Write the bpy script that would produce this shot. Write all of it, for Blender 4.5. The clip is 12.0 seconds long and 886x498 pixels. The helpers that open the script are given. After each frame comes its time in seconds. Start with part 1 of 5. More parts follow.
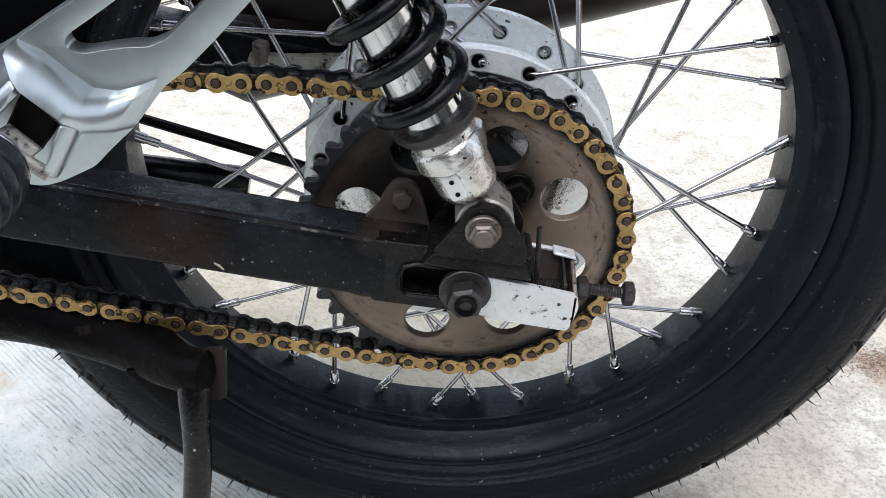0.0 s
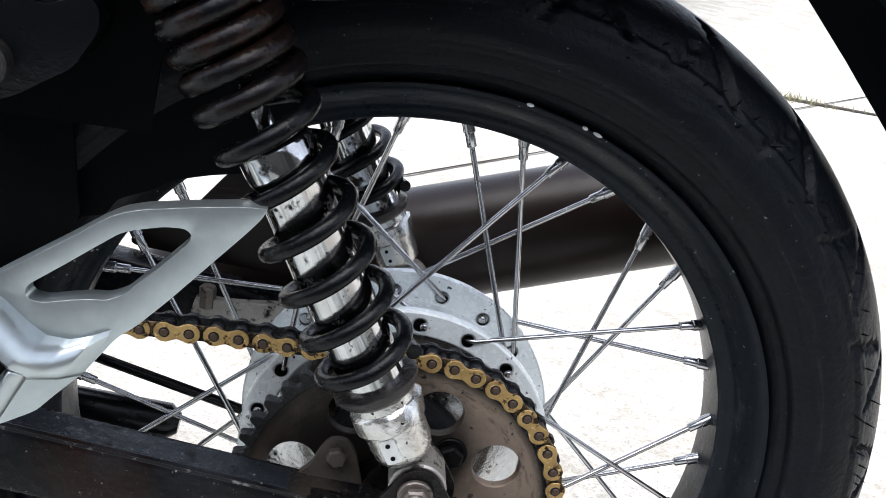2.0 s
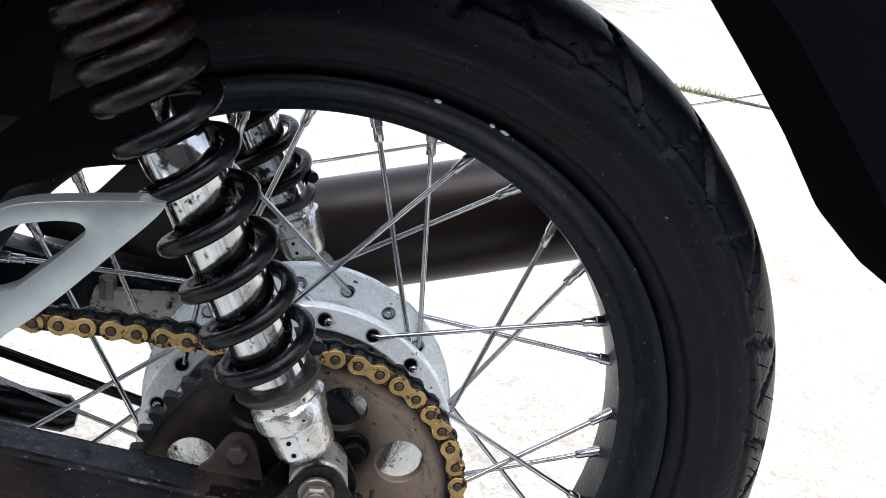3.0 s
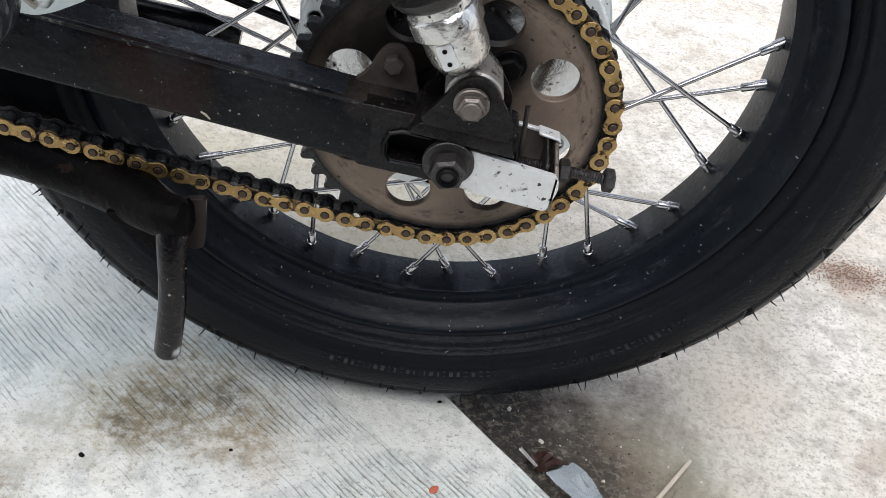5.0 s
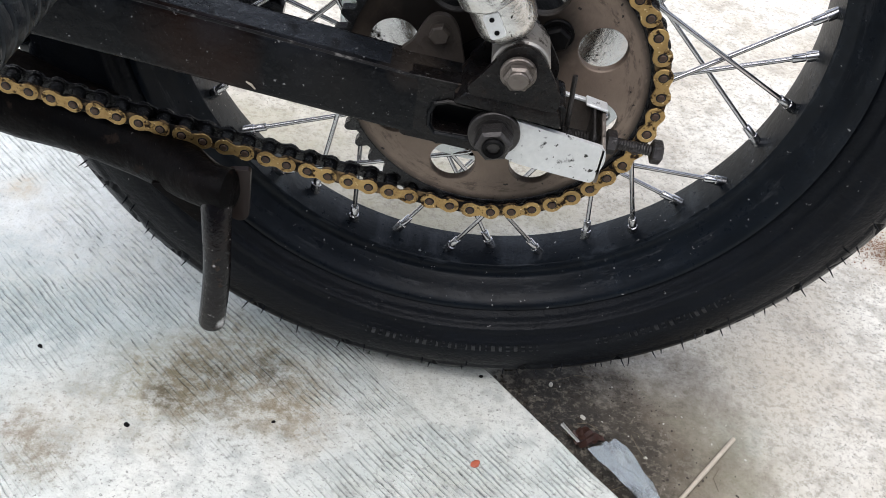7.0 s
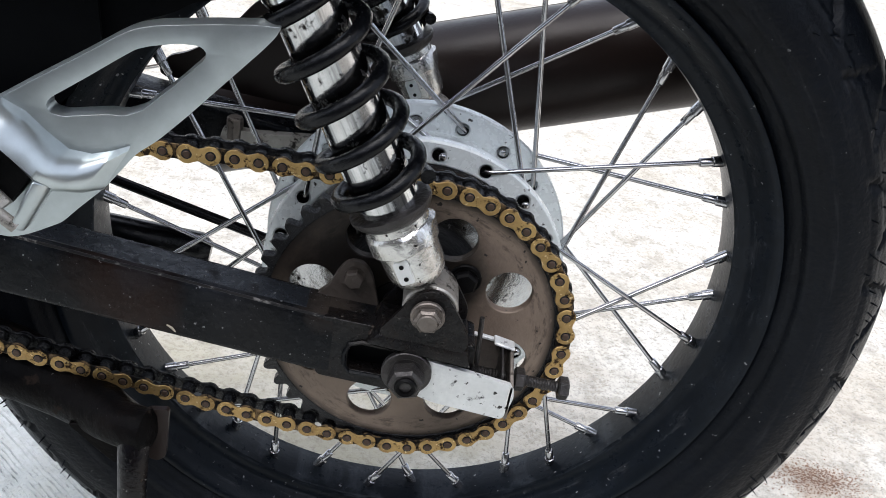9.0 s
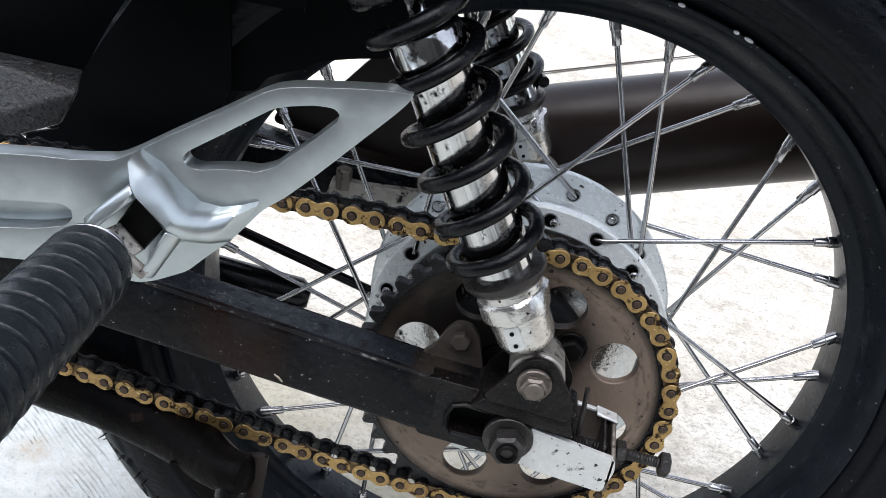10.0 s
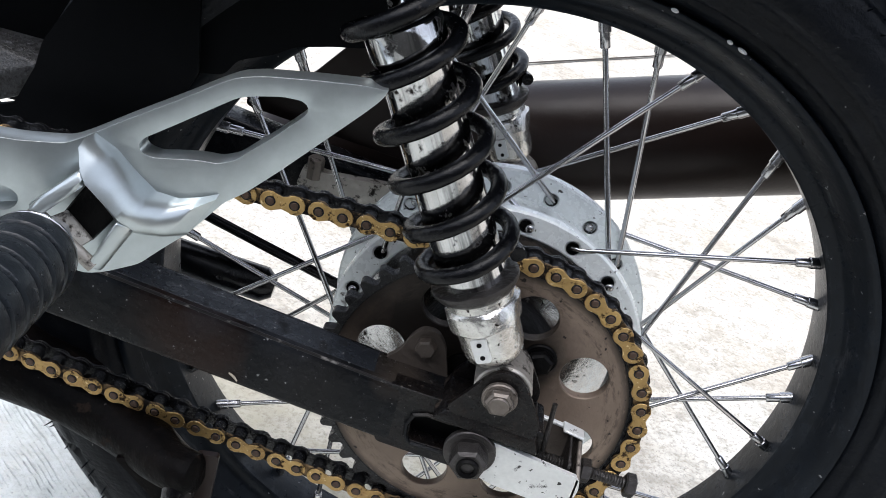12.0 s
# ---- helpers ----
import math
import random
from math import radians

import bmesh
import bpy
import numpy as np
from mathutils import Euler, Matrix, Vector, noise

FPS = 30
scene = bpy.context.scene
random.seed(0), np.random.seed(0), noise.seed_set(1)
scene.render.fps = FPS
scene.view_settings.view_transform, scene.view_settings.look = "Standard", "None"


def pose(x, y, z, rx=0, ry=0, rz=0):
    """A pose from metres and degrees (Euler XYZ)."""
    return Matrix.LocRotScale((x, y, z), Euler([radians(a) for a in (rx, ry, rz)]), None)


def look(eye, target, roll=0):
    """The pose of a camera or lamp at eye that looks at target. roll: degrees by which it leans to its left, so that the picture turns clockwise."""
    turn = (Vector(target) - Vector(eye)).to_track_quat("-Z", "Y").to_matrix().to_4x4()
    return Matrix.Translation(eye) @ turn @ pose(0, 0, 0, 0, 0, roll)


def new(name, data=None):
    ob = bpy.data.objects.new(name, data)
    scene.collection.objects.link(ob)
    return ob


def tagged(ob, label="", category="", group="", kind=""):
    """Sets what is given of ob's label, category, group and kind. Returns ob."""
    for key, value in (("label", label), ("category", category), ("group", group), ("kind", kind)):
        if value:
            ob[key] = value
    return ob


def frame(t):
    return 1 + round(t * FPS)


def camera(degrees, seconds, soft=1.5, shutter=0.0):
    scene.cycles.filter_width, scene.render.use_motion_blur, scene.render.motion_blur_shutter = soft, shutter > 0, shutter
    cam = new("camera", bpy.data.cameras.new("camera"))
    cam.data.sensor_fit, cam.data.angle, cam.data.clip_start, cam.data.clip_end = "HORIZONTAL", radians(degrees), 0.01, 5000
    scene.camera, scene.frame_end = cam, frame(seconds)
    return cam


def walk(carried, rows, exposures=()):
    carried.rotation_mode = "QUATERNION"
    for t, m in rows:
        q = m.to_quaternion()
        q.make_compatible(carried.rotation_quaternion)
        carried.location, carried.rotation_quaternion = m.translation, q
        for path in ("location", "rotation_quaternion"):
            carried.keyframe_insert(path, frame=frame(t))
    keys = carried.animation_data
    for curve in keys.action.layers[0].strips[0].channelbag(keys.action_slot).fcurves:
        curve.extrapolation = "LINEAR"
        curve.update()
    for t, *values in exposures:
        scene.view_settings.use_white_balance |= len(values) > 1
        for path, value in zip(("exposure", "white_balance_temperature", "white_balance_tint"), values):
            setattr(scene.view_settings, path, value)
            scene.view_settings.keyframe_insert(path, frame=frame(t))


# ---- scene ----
cam = camera(46.60, 12.0, soft=0.85)
PATH = [
    (0, -0.0353, -0.4750, 0.6221, -2.92, -34.35, 4.53),
    (0.5, -0.0374, -0.4804, 0.6305, -2.87, -30.60, 4.70),
    (1, -0.0415, -0.4791, 0.6339, -3.14, -29.19, 6.48),
    (1.5, -0.0412, -0.4806, 0.6410, -5.39, -24.04, 8.31),
    (2, -0.0451, -0.4814, 0.6450, -5.73, -21.21, 9.78),
    (2.5, -0.0518, -0.4819, 0.6551, -5.25, -18.37, 10.84),
    (3, -0.0406, -0.4780, 0.6506, -10.87, -21.12, 12.43),
    (3.5, -0.0424, -0.4700, 0.6432, -7.35, -28.56, 11.83),
    (3.7, -0.0404, -0.4690, 0.6427, -7.30, -29.43, 11.69),
    (5.3, -0.0350, -0.4836, 0.6172, -4.31, -42.57, 10.94),
    (5.5, -0.0375, -0.4828, 0.6159, -3.46, -42.93, 10.70),
    (6, -0.0411, -0.4830, 0.6168, -1.32, -42.38, 10.03),
    (6.5, -0.0419, -0.4824, 0.6152, -1.56, -42.46, 9.67),
    (8.3, -0.0233, -0.4880, 0.6204, -7.82, -40.44, 11.78),
    (8.5, -0.0246, -0.4915, 0.6255, -7.05, -37.55, 10.80),
    (9, -0.0282, -0.4955, 0.6372, -4.53, -29.51, 10.38),
    (9.5, -0.0372, -0.4937, 0.6417, -0.59, -28.23, 10.51),
    (10, -0.0523, -0.4918, 0.6444, 0.31, -27.96, 11.48),
    (10.5, -0.0458, -0.4927, 0.6414, -1.03, -28.06, 12.87),
    (11, -0.0490, -0.4938, 0.6449, 1.14, -27.27, 12.44),
    (11.5, -0.0523, -0.4925, 0.6504, -0.89, -27.49, 13.92),
    (12, -0.0511, -0.4651, 0.6427, -1.37, -28.58, 15.31),
]
EXPOSURES = [(0.0, 1.40, 6440, 12), (2.5, 1.54, 6340, 12), (3.0, 1.52, 6360, 12), (3.5, 1.06, 6480, 12), (4.4, 1.13, 6520, 12), (5.5, 1.32, 6560, 12), (8.3, 1.28, 6480, 12), (9.5, 1.35, 6380, 12), (12.0, 1.37, 6420, 12)]
walk(cam, [(t, pose(x, y, z, 90 + pitch, 0, yaw) @ pose(0, 0, 0, 0, 0, roll)) for t, x, y, z, yaw, pitch, roll in PATH], EXPOSURES)

# ---- light ----
world = bpy.data.worlds.new("sky")
scene.world = world
world.use_nodes = True
wn = world.node_tree
sky = wn.nodes.new("ShaderNodeTexSky")
sky.sky_type, sky.sun_disc = "NISHITA", False
sky.sun_elevation, sky.sun_rotation = radians(75), radians(209)
sky.air_density, sky.dust_density, sky.ozone_density = 1.0, 1.0, 1.0
cloud = wn.nodes.new("ShaderNodeHueSaturation")
cloud.inputs["Saturation"].default_value = 0.42      # thin white overcast
wn.links.new(sky.outputs[0], cloud.inputs["Color"])
wn.links.new(cloud.outputs[0], wn.nodes["Background"].inputs[0])
wn.nodes["Background"].inputs[1].default_value = 0.14
sun = new("sun", bpy.data.lights.new("sun", "SUN"))
sun.data.energy, sun.data.angle, sun.data.color = 1.5, radians(60), (1.0, 0.985, 0.955)
sun.matrix_world = look((-0.5, -0.9, 4.0), (0, 0, 0))

# ---- materials ----
def material(name, color, rough=0.5, metal=0.0, spec=0.5, tint=None, scale=40.0, amount=0.5, bump=0.0, bump_scale=200.0,
             spots=None, spot_scale=60.0, spot_cut=0.62, coat=0.0, rough_var=0.12, spot_rough=0.85, rust_from=None,
             patches=(), bands=(), fleck=None, fleck_cut=0.70, fleck_scale=420.0, mirror_streak=None):
    """A surface with broad and fine colour change, wear spots and fine relief."""
    m = bpy.data.materials.new(name)
    m.use_nodes = True
    t = m.node_tree
    n, link = t.nodes, t.links.new
    b = n["Principled BSDF"]
    co = n.new("ShaderNodeTexCoord")
    info = n.new("ShaderNodeObjectInfo")
    away = n.new("ShaderNodeVectorMath")
    away.operation = "MULTIPLY_ADD"
    link(info.outputs["Random"], away.inputs[0])
    away.inputs[1].default_value = (7.3, 3.1, 5.7)
    link(co.outputs["Object"], away.inputs[2])
    def tex(s, detail=6.0, r=0.6):
        x = n.new("ShaderNodeTexNoise")
        x.inputs["Scale"].default_value, x.inputs["Detail"].default_value, x.inputs["Roughness"].default_value = s, detail, r
        link(away.outputs[0], x.inputs["Vector"])
        return x.outputs["Fac"]
    def ramp(fac, lo, hi):
        x = n.new("ShaderNodeMapRange")
        x.inputs[1].default_value, x.inputs[2].default_value = lo, hi
        link(fac, x.inputs[0])
        return x.outputs[0]
    def mix(fac, a, c):
        x = n.new("ShaderNodeMix")
        x.data_type = "RGBA"
        if isinstance(fac, float):
            x.inputs[0].default_value = fac
        else:
            link(fac, x.inputs[0])
        for sock, v in ((x.inputs[6], a), (x.inputs[7], c)):
            if isinstance(v, tuple):
                sock.default_value = (*v, 1)
            else:
                link(v, sock)
        return x.outputs[2]
    tint = tint or tuple(c * 0.55 for c in color)
    broad, fine = tex(scale), tex(scale * 7)
    mul = n.new("ShaderNodeMath")
    mul.operation = "MULTIPLY"
    link(ramp(broad, 0.35, 0.7), mul.inputs[0])
    mul.inputs[1].default_value = amount
    c = mix(mul.outputs[0], color, tint)
    c2 = mix(ramp(fine, 0.3, 0.75), c, tuple(x * 0.8 for x in color))
    rr = n.new("ShaderNodeMapRange")
    rr.inputs[3].default_value, rr.inputs[4].default_value = max(rough - rough_var, 0.02), min(rough + rough_var, 1)
    link(fine, rr.inputs[0])
    rough_out, out = rr.outputs[0], c2
    if spots:
        s = ramp(tex(spot_scale, 8.0, 0.65), spot_cut, spot_cut + 0.07)
        out = mix(s, c2, spots)
        q = n.new("ShaderNodeMix")
        link(s, q.inputs[0])
        link(rough_out, q.inputs[2])
        q.inputs[3].default_value = spot_rough
        rough_out = q.outputs[0]
    def ragged(fac, value):
        x = n.new("ShaderNodeMath")
        x.operation = "MULTIPLY"
        link(fac, x.inputs[0])
        link(value, x.inputs[1])
        return x.outputs[0]
    for centre, radius, soft, shade, strength in patches:        # marks set by place; some put light or shade into the colour
        far = n.new("ShaderNodeVectorMath")
        far.operation = "DISTANCE"
        link(co.outputs["Object"], far.inputs[0])
        far.inputs[1].default_value = centre
        x = n.new("ShaderNodeMath")
        x.operation = "MULTIPLY_ADD"
        link(tex(0.9 / radius, 6.0, 0.65), x.inputs[0])
        x.inputs[1].default_value = radius * 1.3
        link(far.outputs["Value"], x.inputs[2])
        k = n.new("ShaderNodeMapRange")
        k.inputs[1].default_value, k.inputs[2].default_value = radius * 1.65, radius * (1.65 - soft)
        k.inputs[3].default_value, k.inputs[4].default_value = 0.0, strength
        link(x.outputs[0], k.inputs[0])
        out = mix(k.outputs[0], out, shade)
    for inner, outer, shade, strength, cut in bands:             # scuffs running round the wheel
        flat = n.new("ShaderNodeVectorMath")
        flat.operation = "MULTIPLY"
        link(co.outputs["Object"], flat.inputs[0])
        flat.inputs[1].default_value = (1, 0, 1)
        far = n.new("ShaderNodeVectorMath")
        far.operation = "LENGTH"
        link(flat.outputs[0], far.inputs[0])
        mid = (inner + outer) / 2
        x = n.new("ShaderNodeMath")
        x.operation = "SUBTRACT"
        link(far.outputs["Value"], x.inputs[0])
        x.inputs[1].default_value = mid
        y = n.new("ShaderNodeMath")
        y.operation = "ABSOLUTE"
        link(x.outputs[0], y.inputs[0])
        k = n.new("ShaderNodeMapRange")
        k.inputs[1].default_value, k.inputs[2].default_value = (outer - inner) / 2, (outer - inner) / 6
        k.inputs[3].default_value, k.inputs[4].default_value = 0.0, strength
        link(y.outputs[0], k.inputs[0])
        xyz = n.new("ShaderNodeSeparateXYZ")
        link(co.outputs["Object"], xyz.inputs[0])
        turn = n.new("ShaderNodeMath")
        turn.operation = "ARCTAN2"
        link(xyz.outputs[2], turn.inputs[0])
        link(xyz.outputs[0], turn.inputs[1])
        polar = n.new("ShaderNodeCombineXYZ")
        for sock, value, size in ((polar.inputs[0], turn.outputs[0], 4.0), (polar.inputs[1], far.outputs["Value"], 170.0)):
            z = n.new("ShaderNodeMath")
            z.operation = "MULTIPLY"
            link(value, z.inputs[0])
            z.inputs[1].default_value = size
            link(z.outputs[0], sock)
        rub = n.new("ShaderNodeTexNoise")
        rub.inputs["Scale"].default_value, rub.inputs["Detail"].default_value, rub.inputs["Roughness"].default_value = 1.6, 9.0, 0.72
        link(polar.outputs[0], rub.inputs["Vector"])
        out = mix(ragged(k.outputs[0], ramp(rub.outputs["Fac"], cut, cut + 0.12)), out, shade)
    if mirror_streak:                                                   # dark lines along the part's own axis, painting in streaky reflections
        mp = n.new("ShaderNodeMapping")
        mp.inputs["Scale"].default_value = mirror_streak[0]
        link(co.outputs["Object"], mp.inputs["Vector"])
        x = n.new("ShaderNodeTexNoise")
        x.inputs["Scale"].default_value, x.inputs["Detail"].default_value, x.inputs["Roughness"].default_value = 1.0, 5.0, 0.6
        link(mp.outputs[0], x.inputs["Vector"])
        k = n.new("ShaderNodeMapRange")
        k.inputs[1].default_value, k.inputs[2].default_value, k.inputs[4].default_value = 0.50, 0.62, mirror_streak[2]
        link(x.outputs["Fac"], k.inputs[0])
        out = mix(k.outputs[0], out, mirror_streak[1])
    if fleck:
        out = mix(ramp(tex(fleck_scale, 3.0, 0.5), fleck_cut, fleck_cut + 0.04), out, fleck)
    if rust_from is not None:
        xyz = n.new("ShaderNodeSeparateXYZ")
        link(co.outputs["Object"], xyz.inputs[0])
        k = n.new("ShaderNodeMath")
        k.operation = "MULTIPLY"
        link(ramp(xyz.outputs[2], rust_from, rust_from + 0.05), k.inputs[0])
        link(ramp(tex(48, 8.0, 0.7), 0.44, 0.62), k.inputs[1])
        out = mix(k.outputs[0], out, (0.015, 0.0068, 0.0042))
    link(out, b.inputs["Base Color"])
    link(rough_out, b.inputs["Roughness"])
    b.inputs["Metallic"].default_value = metal
    b.inputs["Specular IOR Level"].default_value = spec
    b.inputs["Coat Weight"].default_value = coat
    if bump:
        x = n.new("ShaderNodeBump")
        x.inputs["Strength"].default_value, x.inputs["Distance"].default_value = min(bump * 1.8, 1), 0.0016
        link(tex(bump_scale, 8.0), x.inputs["Height"])
        link(x.outputs[0], b.inputs["Normal"])
    return m


RUBBER = material("tyre_rubber", (0.0036, 0.0047, 0.0068), 0.38, spec=0.14, tint=(0.0062, 0.0080, 0.0115), scale=11, amount=0.9, bump=0.3, bump_scale=260,
                  bands=((0.231, 0.243, (0.018, 0.0195, 0.022), 0.5, 0.55), (0.252, 0.258, (0.022, 0.023, 0.026), 0.5, 0.50), (0.262, 0.280, (0.020, 0.021, 0.023), 0.6, 0.53)), fleck=(0.14, 0.14, 0.14), fleck_cut=0.72, fleck_scale=300)
RIM = material("rim_black_paint", (0.0042, 0.0062, 0.0092), 0.30, spec=0.14, tint=(0.0095, 0.0135, 0.0195), scale=18, amount=0.9, bump=0.10, bump_scale=240,
               bands=((0.2112, 0.2215, (0.060, 0.063, 0.068), 0.65, 0.54), (0.2010, 0.2065, (0.045, 0.052, 0.062), 0.6, 0.50)),
               spots=(0.060, 0.066, 0.074), spot_scale=80, spot_cut=0.66, fleck=(0.25, 0.25, 0.25), fleck_cut=0.71, fleck_scale=260)
CHROME = material("chrome", (0.68, 0.68, 0.68), 0.10, 1.0, tint=(0.40, 0.39, 0.37), scale=60, amount=0.9, rough_var=0.05,
                  spots=(0.03, 0.026, 0.024), spot_scale=85, spot_cut=0.57, mirror_streak=((240, 240, 9), (0.10, 0.10, 0.10), 0.7), spot_rough=0.6, bump=0.05, bump_scale=90)
ZINC = material("spoke_steel", (0.60, 0.60, 0.61), 0.24, 1.0, tint=(0.30, 0.29, 0.28), scale=36, amount=0.8, rough_var=0.05,
                spots=(0.07, 0.055, 0.045), spot_scale=130, spot_cut=0.66)
ALLOY = material("hub_alloy", (0.90, 0.94, 0.93), 0.26, 0.12, tint=(0.74, 0.78, 0.77), scale=22, amount=0.7, bump=0.12, bump_scale=200, rough_var=0.16,
                 spots=(0.16, 0.15, 0.14), spot_scale=70, spot_cut=0.65, fleck=(0.05, 0.045, 0.04), fleck_cut=0.67, fleck_scale=260)
HUBFACE = material("hub_face_alloy", (0.62, 0.62, 0.62), 0.15, 1.0, tint=(0.38, 0.37, 0.36), scale=40, amount=0.8, bump=0.14, bump_scale=120,
                   spots=(0.04, 0.035, 0.03), spot_scale=80, spot_cut=0.60, fleck=(0.03, 0.028, 0.026), fleck_cut=0.66, fleck_scale=300)
# second patch paints the shadow left of the shock; the others are grime
SPROCKET = material("sprocket_steel", (0.250, 0.190, 0.148), 0.46, 0.3, spec=0.3, tint=(0.165, 0.122, 0.094), scale=24, amount=1.0, bump=0.15, bump_scale=400,
                    spots=(0.035, 0.027, 0.021), spot_scale=110, spot_cut=0.665, fleck=(0.02, 0.016, 0.014), fleck_cut=0.68, fleck_scale=220,
                    patches=(((-0.022, 0.005, 0.030), 0.066, 0.5, (0.010, 0.0085, 0.0075), 0.95), ((-0.078, 0.005, 0.050), 0.040, 0.7, (0.012, 0.010, 0.009), 0.9),
                             ((0.024, 0.005, 0.034), 0.036, 0.7, (0.014, 0.011, 0.009), 0.85), ((0.03, 0.005, -0.07), 0.03, 0.9, (0.045, 0.034, 0.026), 0.6)),
                    bands=((0.0800, 0.094, (0.018, 0.0145, 0.012), 0.95, 0.34), (0.068, 0.084, (0.05, 0.038, 0.028), 0.7, 0.5)))
GREASE_AND_SHADE = material("black_grease_and_shade", (0.0045, 0.0048, 0.0062), 0.24, spec=0.5, tint=(0.010, 0.009, 0.009), scale=80, bump=0.6, bump_scale=380)
GOLD = material("gold_chain_plate", (0.56, 0.37, 0.145), 0.34, 0.75, tint=(0.15, 0.080, 0.030), scale=48, amount=1.0, bump=0.35, bump_scale=400, rough_var=0.2,
                spots=(0.030, 0.017, 0.009), spot_scale=150, spot_cut=0.545, fleck=(0.72, 0.56, 0.30), fleck_cut=0.66, fleck_scale=500)
GOLD_DIRTY = material("grimy_inner_plate", (0.20, 0.125, 0.055), 0.42, 0.6, tint=(0.03, 0.02, 0.013), scale=120, amount=1.0,
                      spots=(0.012, 0.010, 0.009), spot_scale=140, spot_cut=0.46)
PIN = material("brown_pin", (0.085, 0.052, 0.036), 0.45, 0.6, tint=(0.03, 0.02, 0.014), scale=200)
# grey-blue patches paint sky light and dust on the top; brown ones are grime
ARM = material("swing_arm_paint", (0.0030, 0.0038, 0.0052), 0.26, spec=0.12, tint=(0.0060, 0.0068, 0.0082), scale=22, amount=1.0, bump=0.42, bump_scale=95,
               spots=(0.022, 0.023, 0.026), spot_scale=90, spot_cut=0.65, fleck=(0.22, 0.22, 0.22), fleck_cut=0.70, fleck_scale=380, rough_var=0.16,
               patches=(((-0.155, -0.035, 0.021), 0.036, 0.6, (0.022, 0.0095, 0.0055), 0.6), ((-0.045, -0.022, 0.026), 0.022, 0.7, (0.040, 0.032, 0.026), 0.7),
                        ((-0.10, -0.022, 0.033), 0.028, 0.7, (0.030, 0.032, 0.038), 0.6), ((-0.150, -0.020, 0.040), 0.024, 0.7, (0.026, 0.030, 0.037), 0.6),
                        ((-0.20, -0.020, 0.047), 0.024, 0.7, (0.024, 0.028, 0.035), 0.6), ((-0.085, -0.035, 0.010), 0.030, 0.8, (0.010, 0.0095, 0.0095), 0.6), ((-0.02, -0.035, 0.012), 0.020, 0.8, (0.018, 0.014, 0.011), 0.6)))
BLACK = material("black_paint", (0.0026, 0.0030, 0.0042), 0.24, spec=0.30, tint=(0.0055, 0.0056, 0.0062), scale=20, bump=0.14, bump_scale=200, fleck=(0.12, 0.11, 0.11), fleck_cut=0.74)
DARK = material("dark_part", (0.0028, 0.0028, 0.0032), 0.40, spec=0.07, tint=(0.0062, 0.0052, 0.0046), scale=30, amount=0.9, bump=0.55, bump_scale=75,
                spots=(0.028, 0.023, 0.02), spot_scale=120, spot_cut=0.68)
PLATED = material("plated_steel", (0.72, 0.73, 0.72), 0.36, 0.35, tint=(0.50, 0.50, 0.48), scale=40, bump=0.15, bump_scale=260,
                  spots=(0.03, 0.028, 0.026), spot_scale=95, spot_cut=0.60, fleck=(0.03, 0.028, 0.025), fleck_cut=0.66, fleck_scale=240)
CRUST = material("crusted_black_paint", (0.0028, 0.0031, 0.0040), 0.30, spec=0.20, tint=(0.0130, 0.0092, 0.0072), scale=70, amount=1.0, bump=0.5, bump_scale=140, rough_var=0.2, spots=(0.032, 0.023, 0.018), spot_scale=95, spot_cut=0.61, fleck=(0.12, 0.11, 0.10), fleck_cut=0.70)
BOLT = material("grey_bolt", (0.062, 0.058, 0.057), 0.36, 0.7, tint=(0.030, 0.026, 0.024), scale=90, amount=0.9, bump=0.4, bump_scale=260)
WASHER = material("dull_plated_bolt", (0.20, 0.175, 0.155), 0.42, 0.7, tint=(0.075, 0.06, 0.05), scale=60, amount=0.9, bump=0.3, bump_scale=220, spots=(0.035, 0.028, 0.023), spot_scale=110, spot_cut=0.57)
SPRING = material("black_spring_coat", (0.0022, 0.0025, 0.0033), 0.24, spec=0.20, tint=(0.0038, 0.0039, 0.0044), scale=50, bump=0.22, bump_scale=220,
                  spots=(0.04, 0.036, 0.033), spot_scale=150, spot_cut=0.69, rust_from=0.20, fleck=(0.14, 0.13, 0.13), fleck_cut=0.735)
CAST = material("dirty_cast_alloy", (0.42, 0.40, 0.37), 0.40, 0.55, tint=(0.14, 0.12, 0.10), scale=55, amount=0.95, bump=0.4, bump_scale=160,
                spots=(0.025, 0.021, 0.018), spot_scale=85, spot_cut=0.55)
KNUCKLE = material("grimy_polished_alloy", (0.74, 0.73, 0.70), 0.22, 0.9, tint=(0.34, 0.31, 0.27), scale=50, amount=0.9, bump=0.35, bump_scale=110,
                   spots=(0.02, 0.017, 0.014), spot_scale=120, spot_cut=0.61, fleck=(0.02, 0.018, 0.015), fleck_cut=0.66, fleck_scale=260)
DUSTY = material("dusty_brown_paint", (0.068, 0.055, 0.046), 0.6, spec=0.3, tint=(0.020, 0.0155, 0.0125), scale=40, amount=0.9, bump=0.4, bump_scale=200)
SATIN = material("satin_silver_alloy", (0.50, 0.545, 0.553), 0.30, 0.85, tint=(0.43, 0.475, 0.485), scale=12, amount=0.5, bump=0.02, bump_scale=420, rough_var=0.05,
                 spots=(0.28, 0.30, 0.30), spot_scale=50, spot_cut=0.80, spot_rough=0.45)
STEEL = material("grey_stem_steel", (0.30, 0.31, 0.32), 0.42, 0.4, tint=(0.17, 0.17, 0.17), scale=60, amount=0.9, bump=0.25, bump_scale=180, spots=(0.05, 0.045, 0.04), spot_scale=90, spot_cut=0.60)
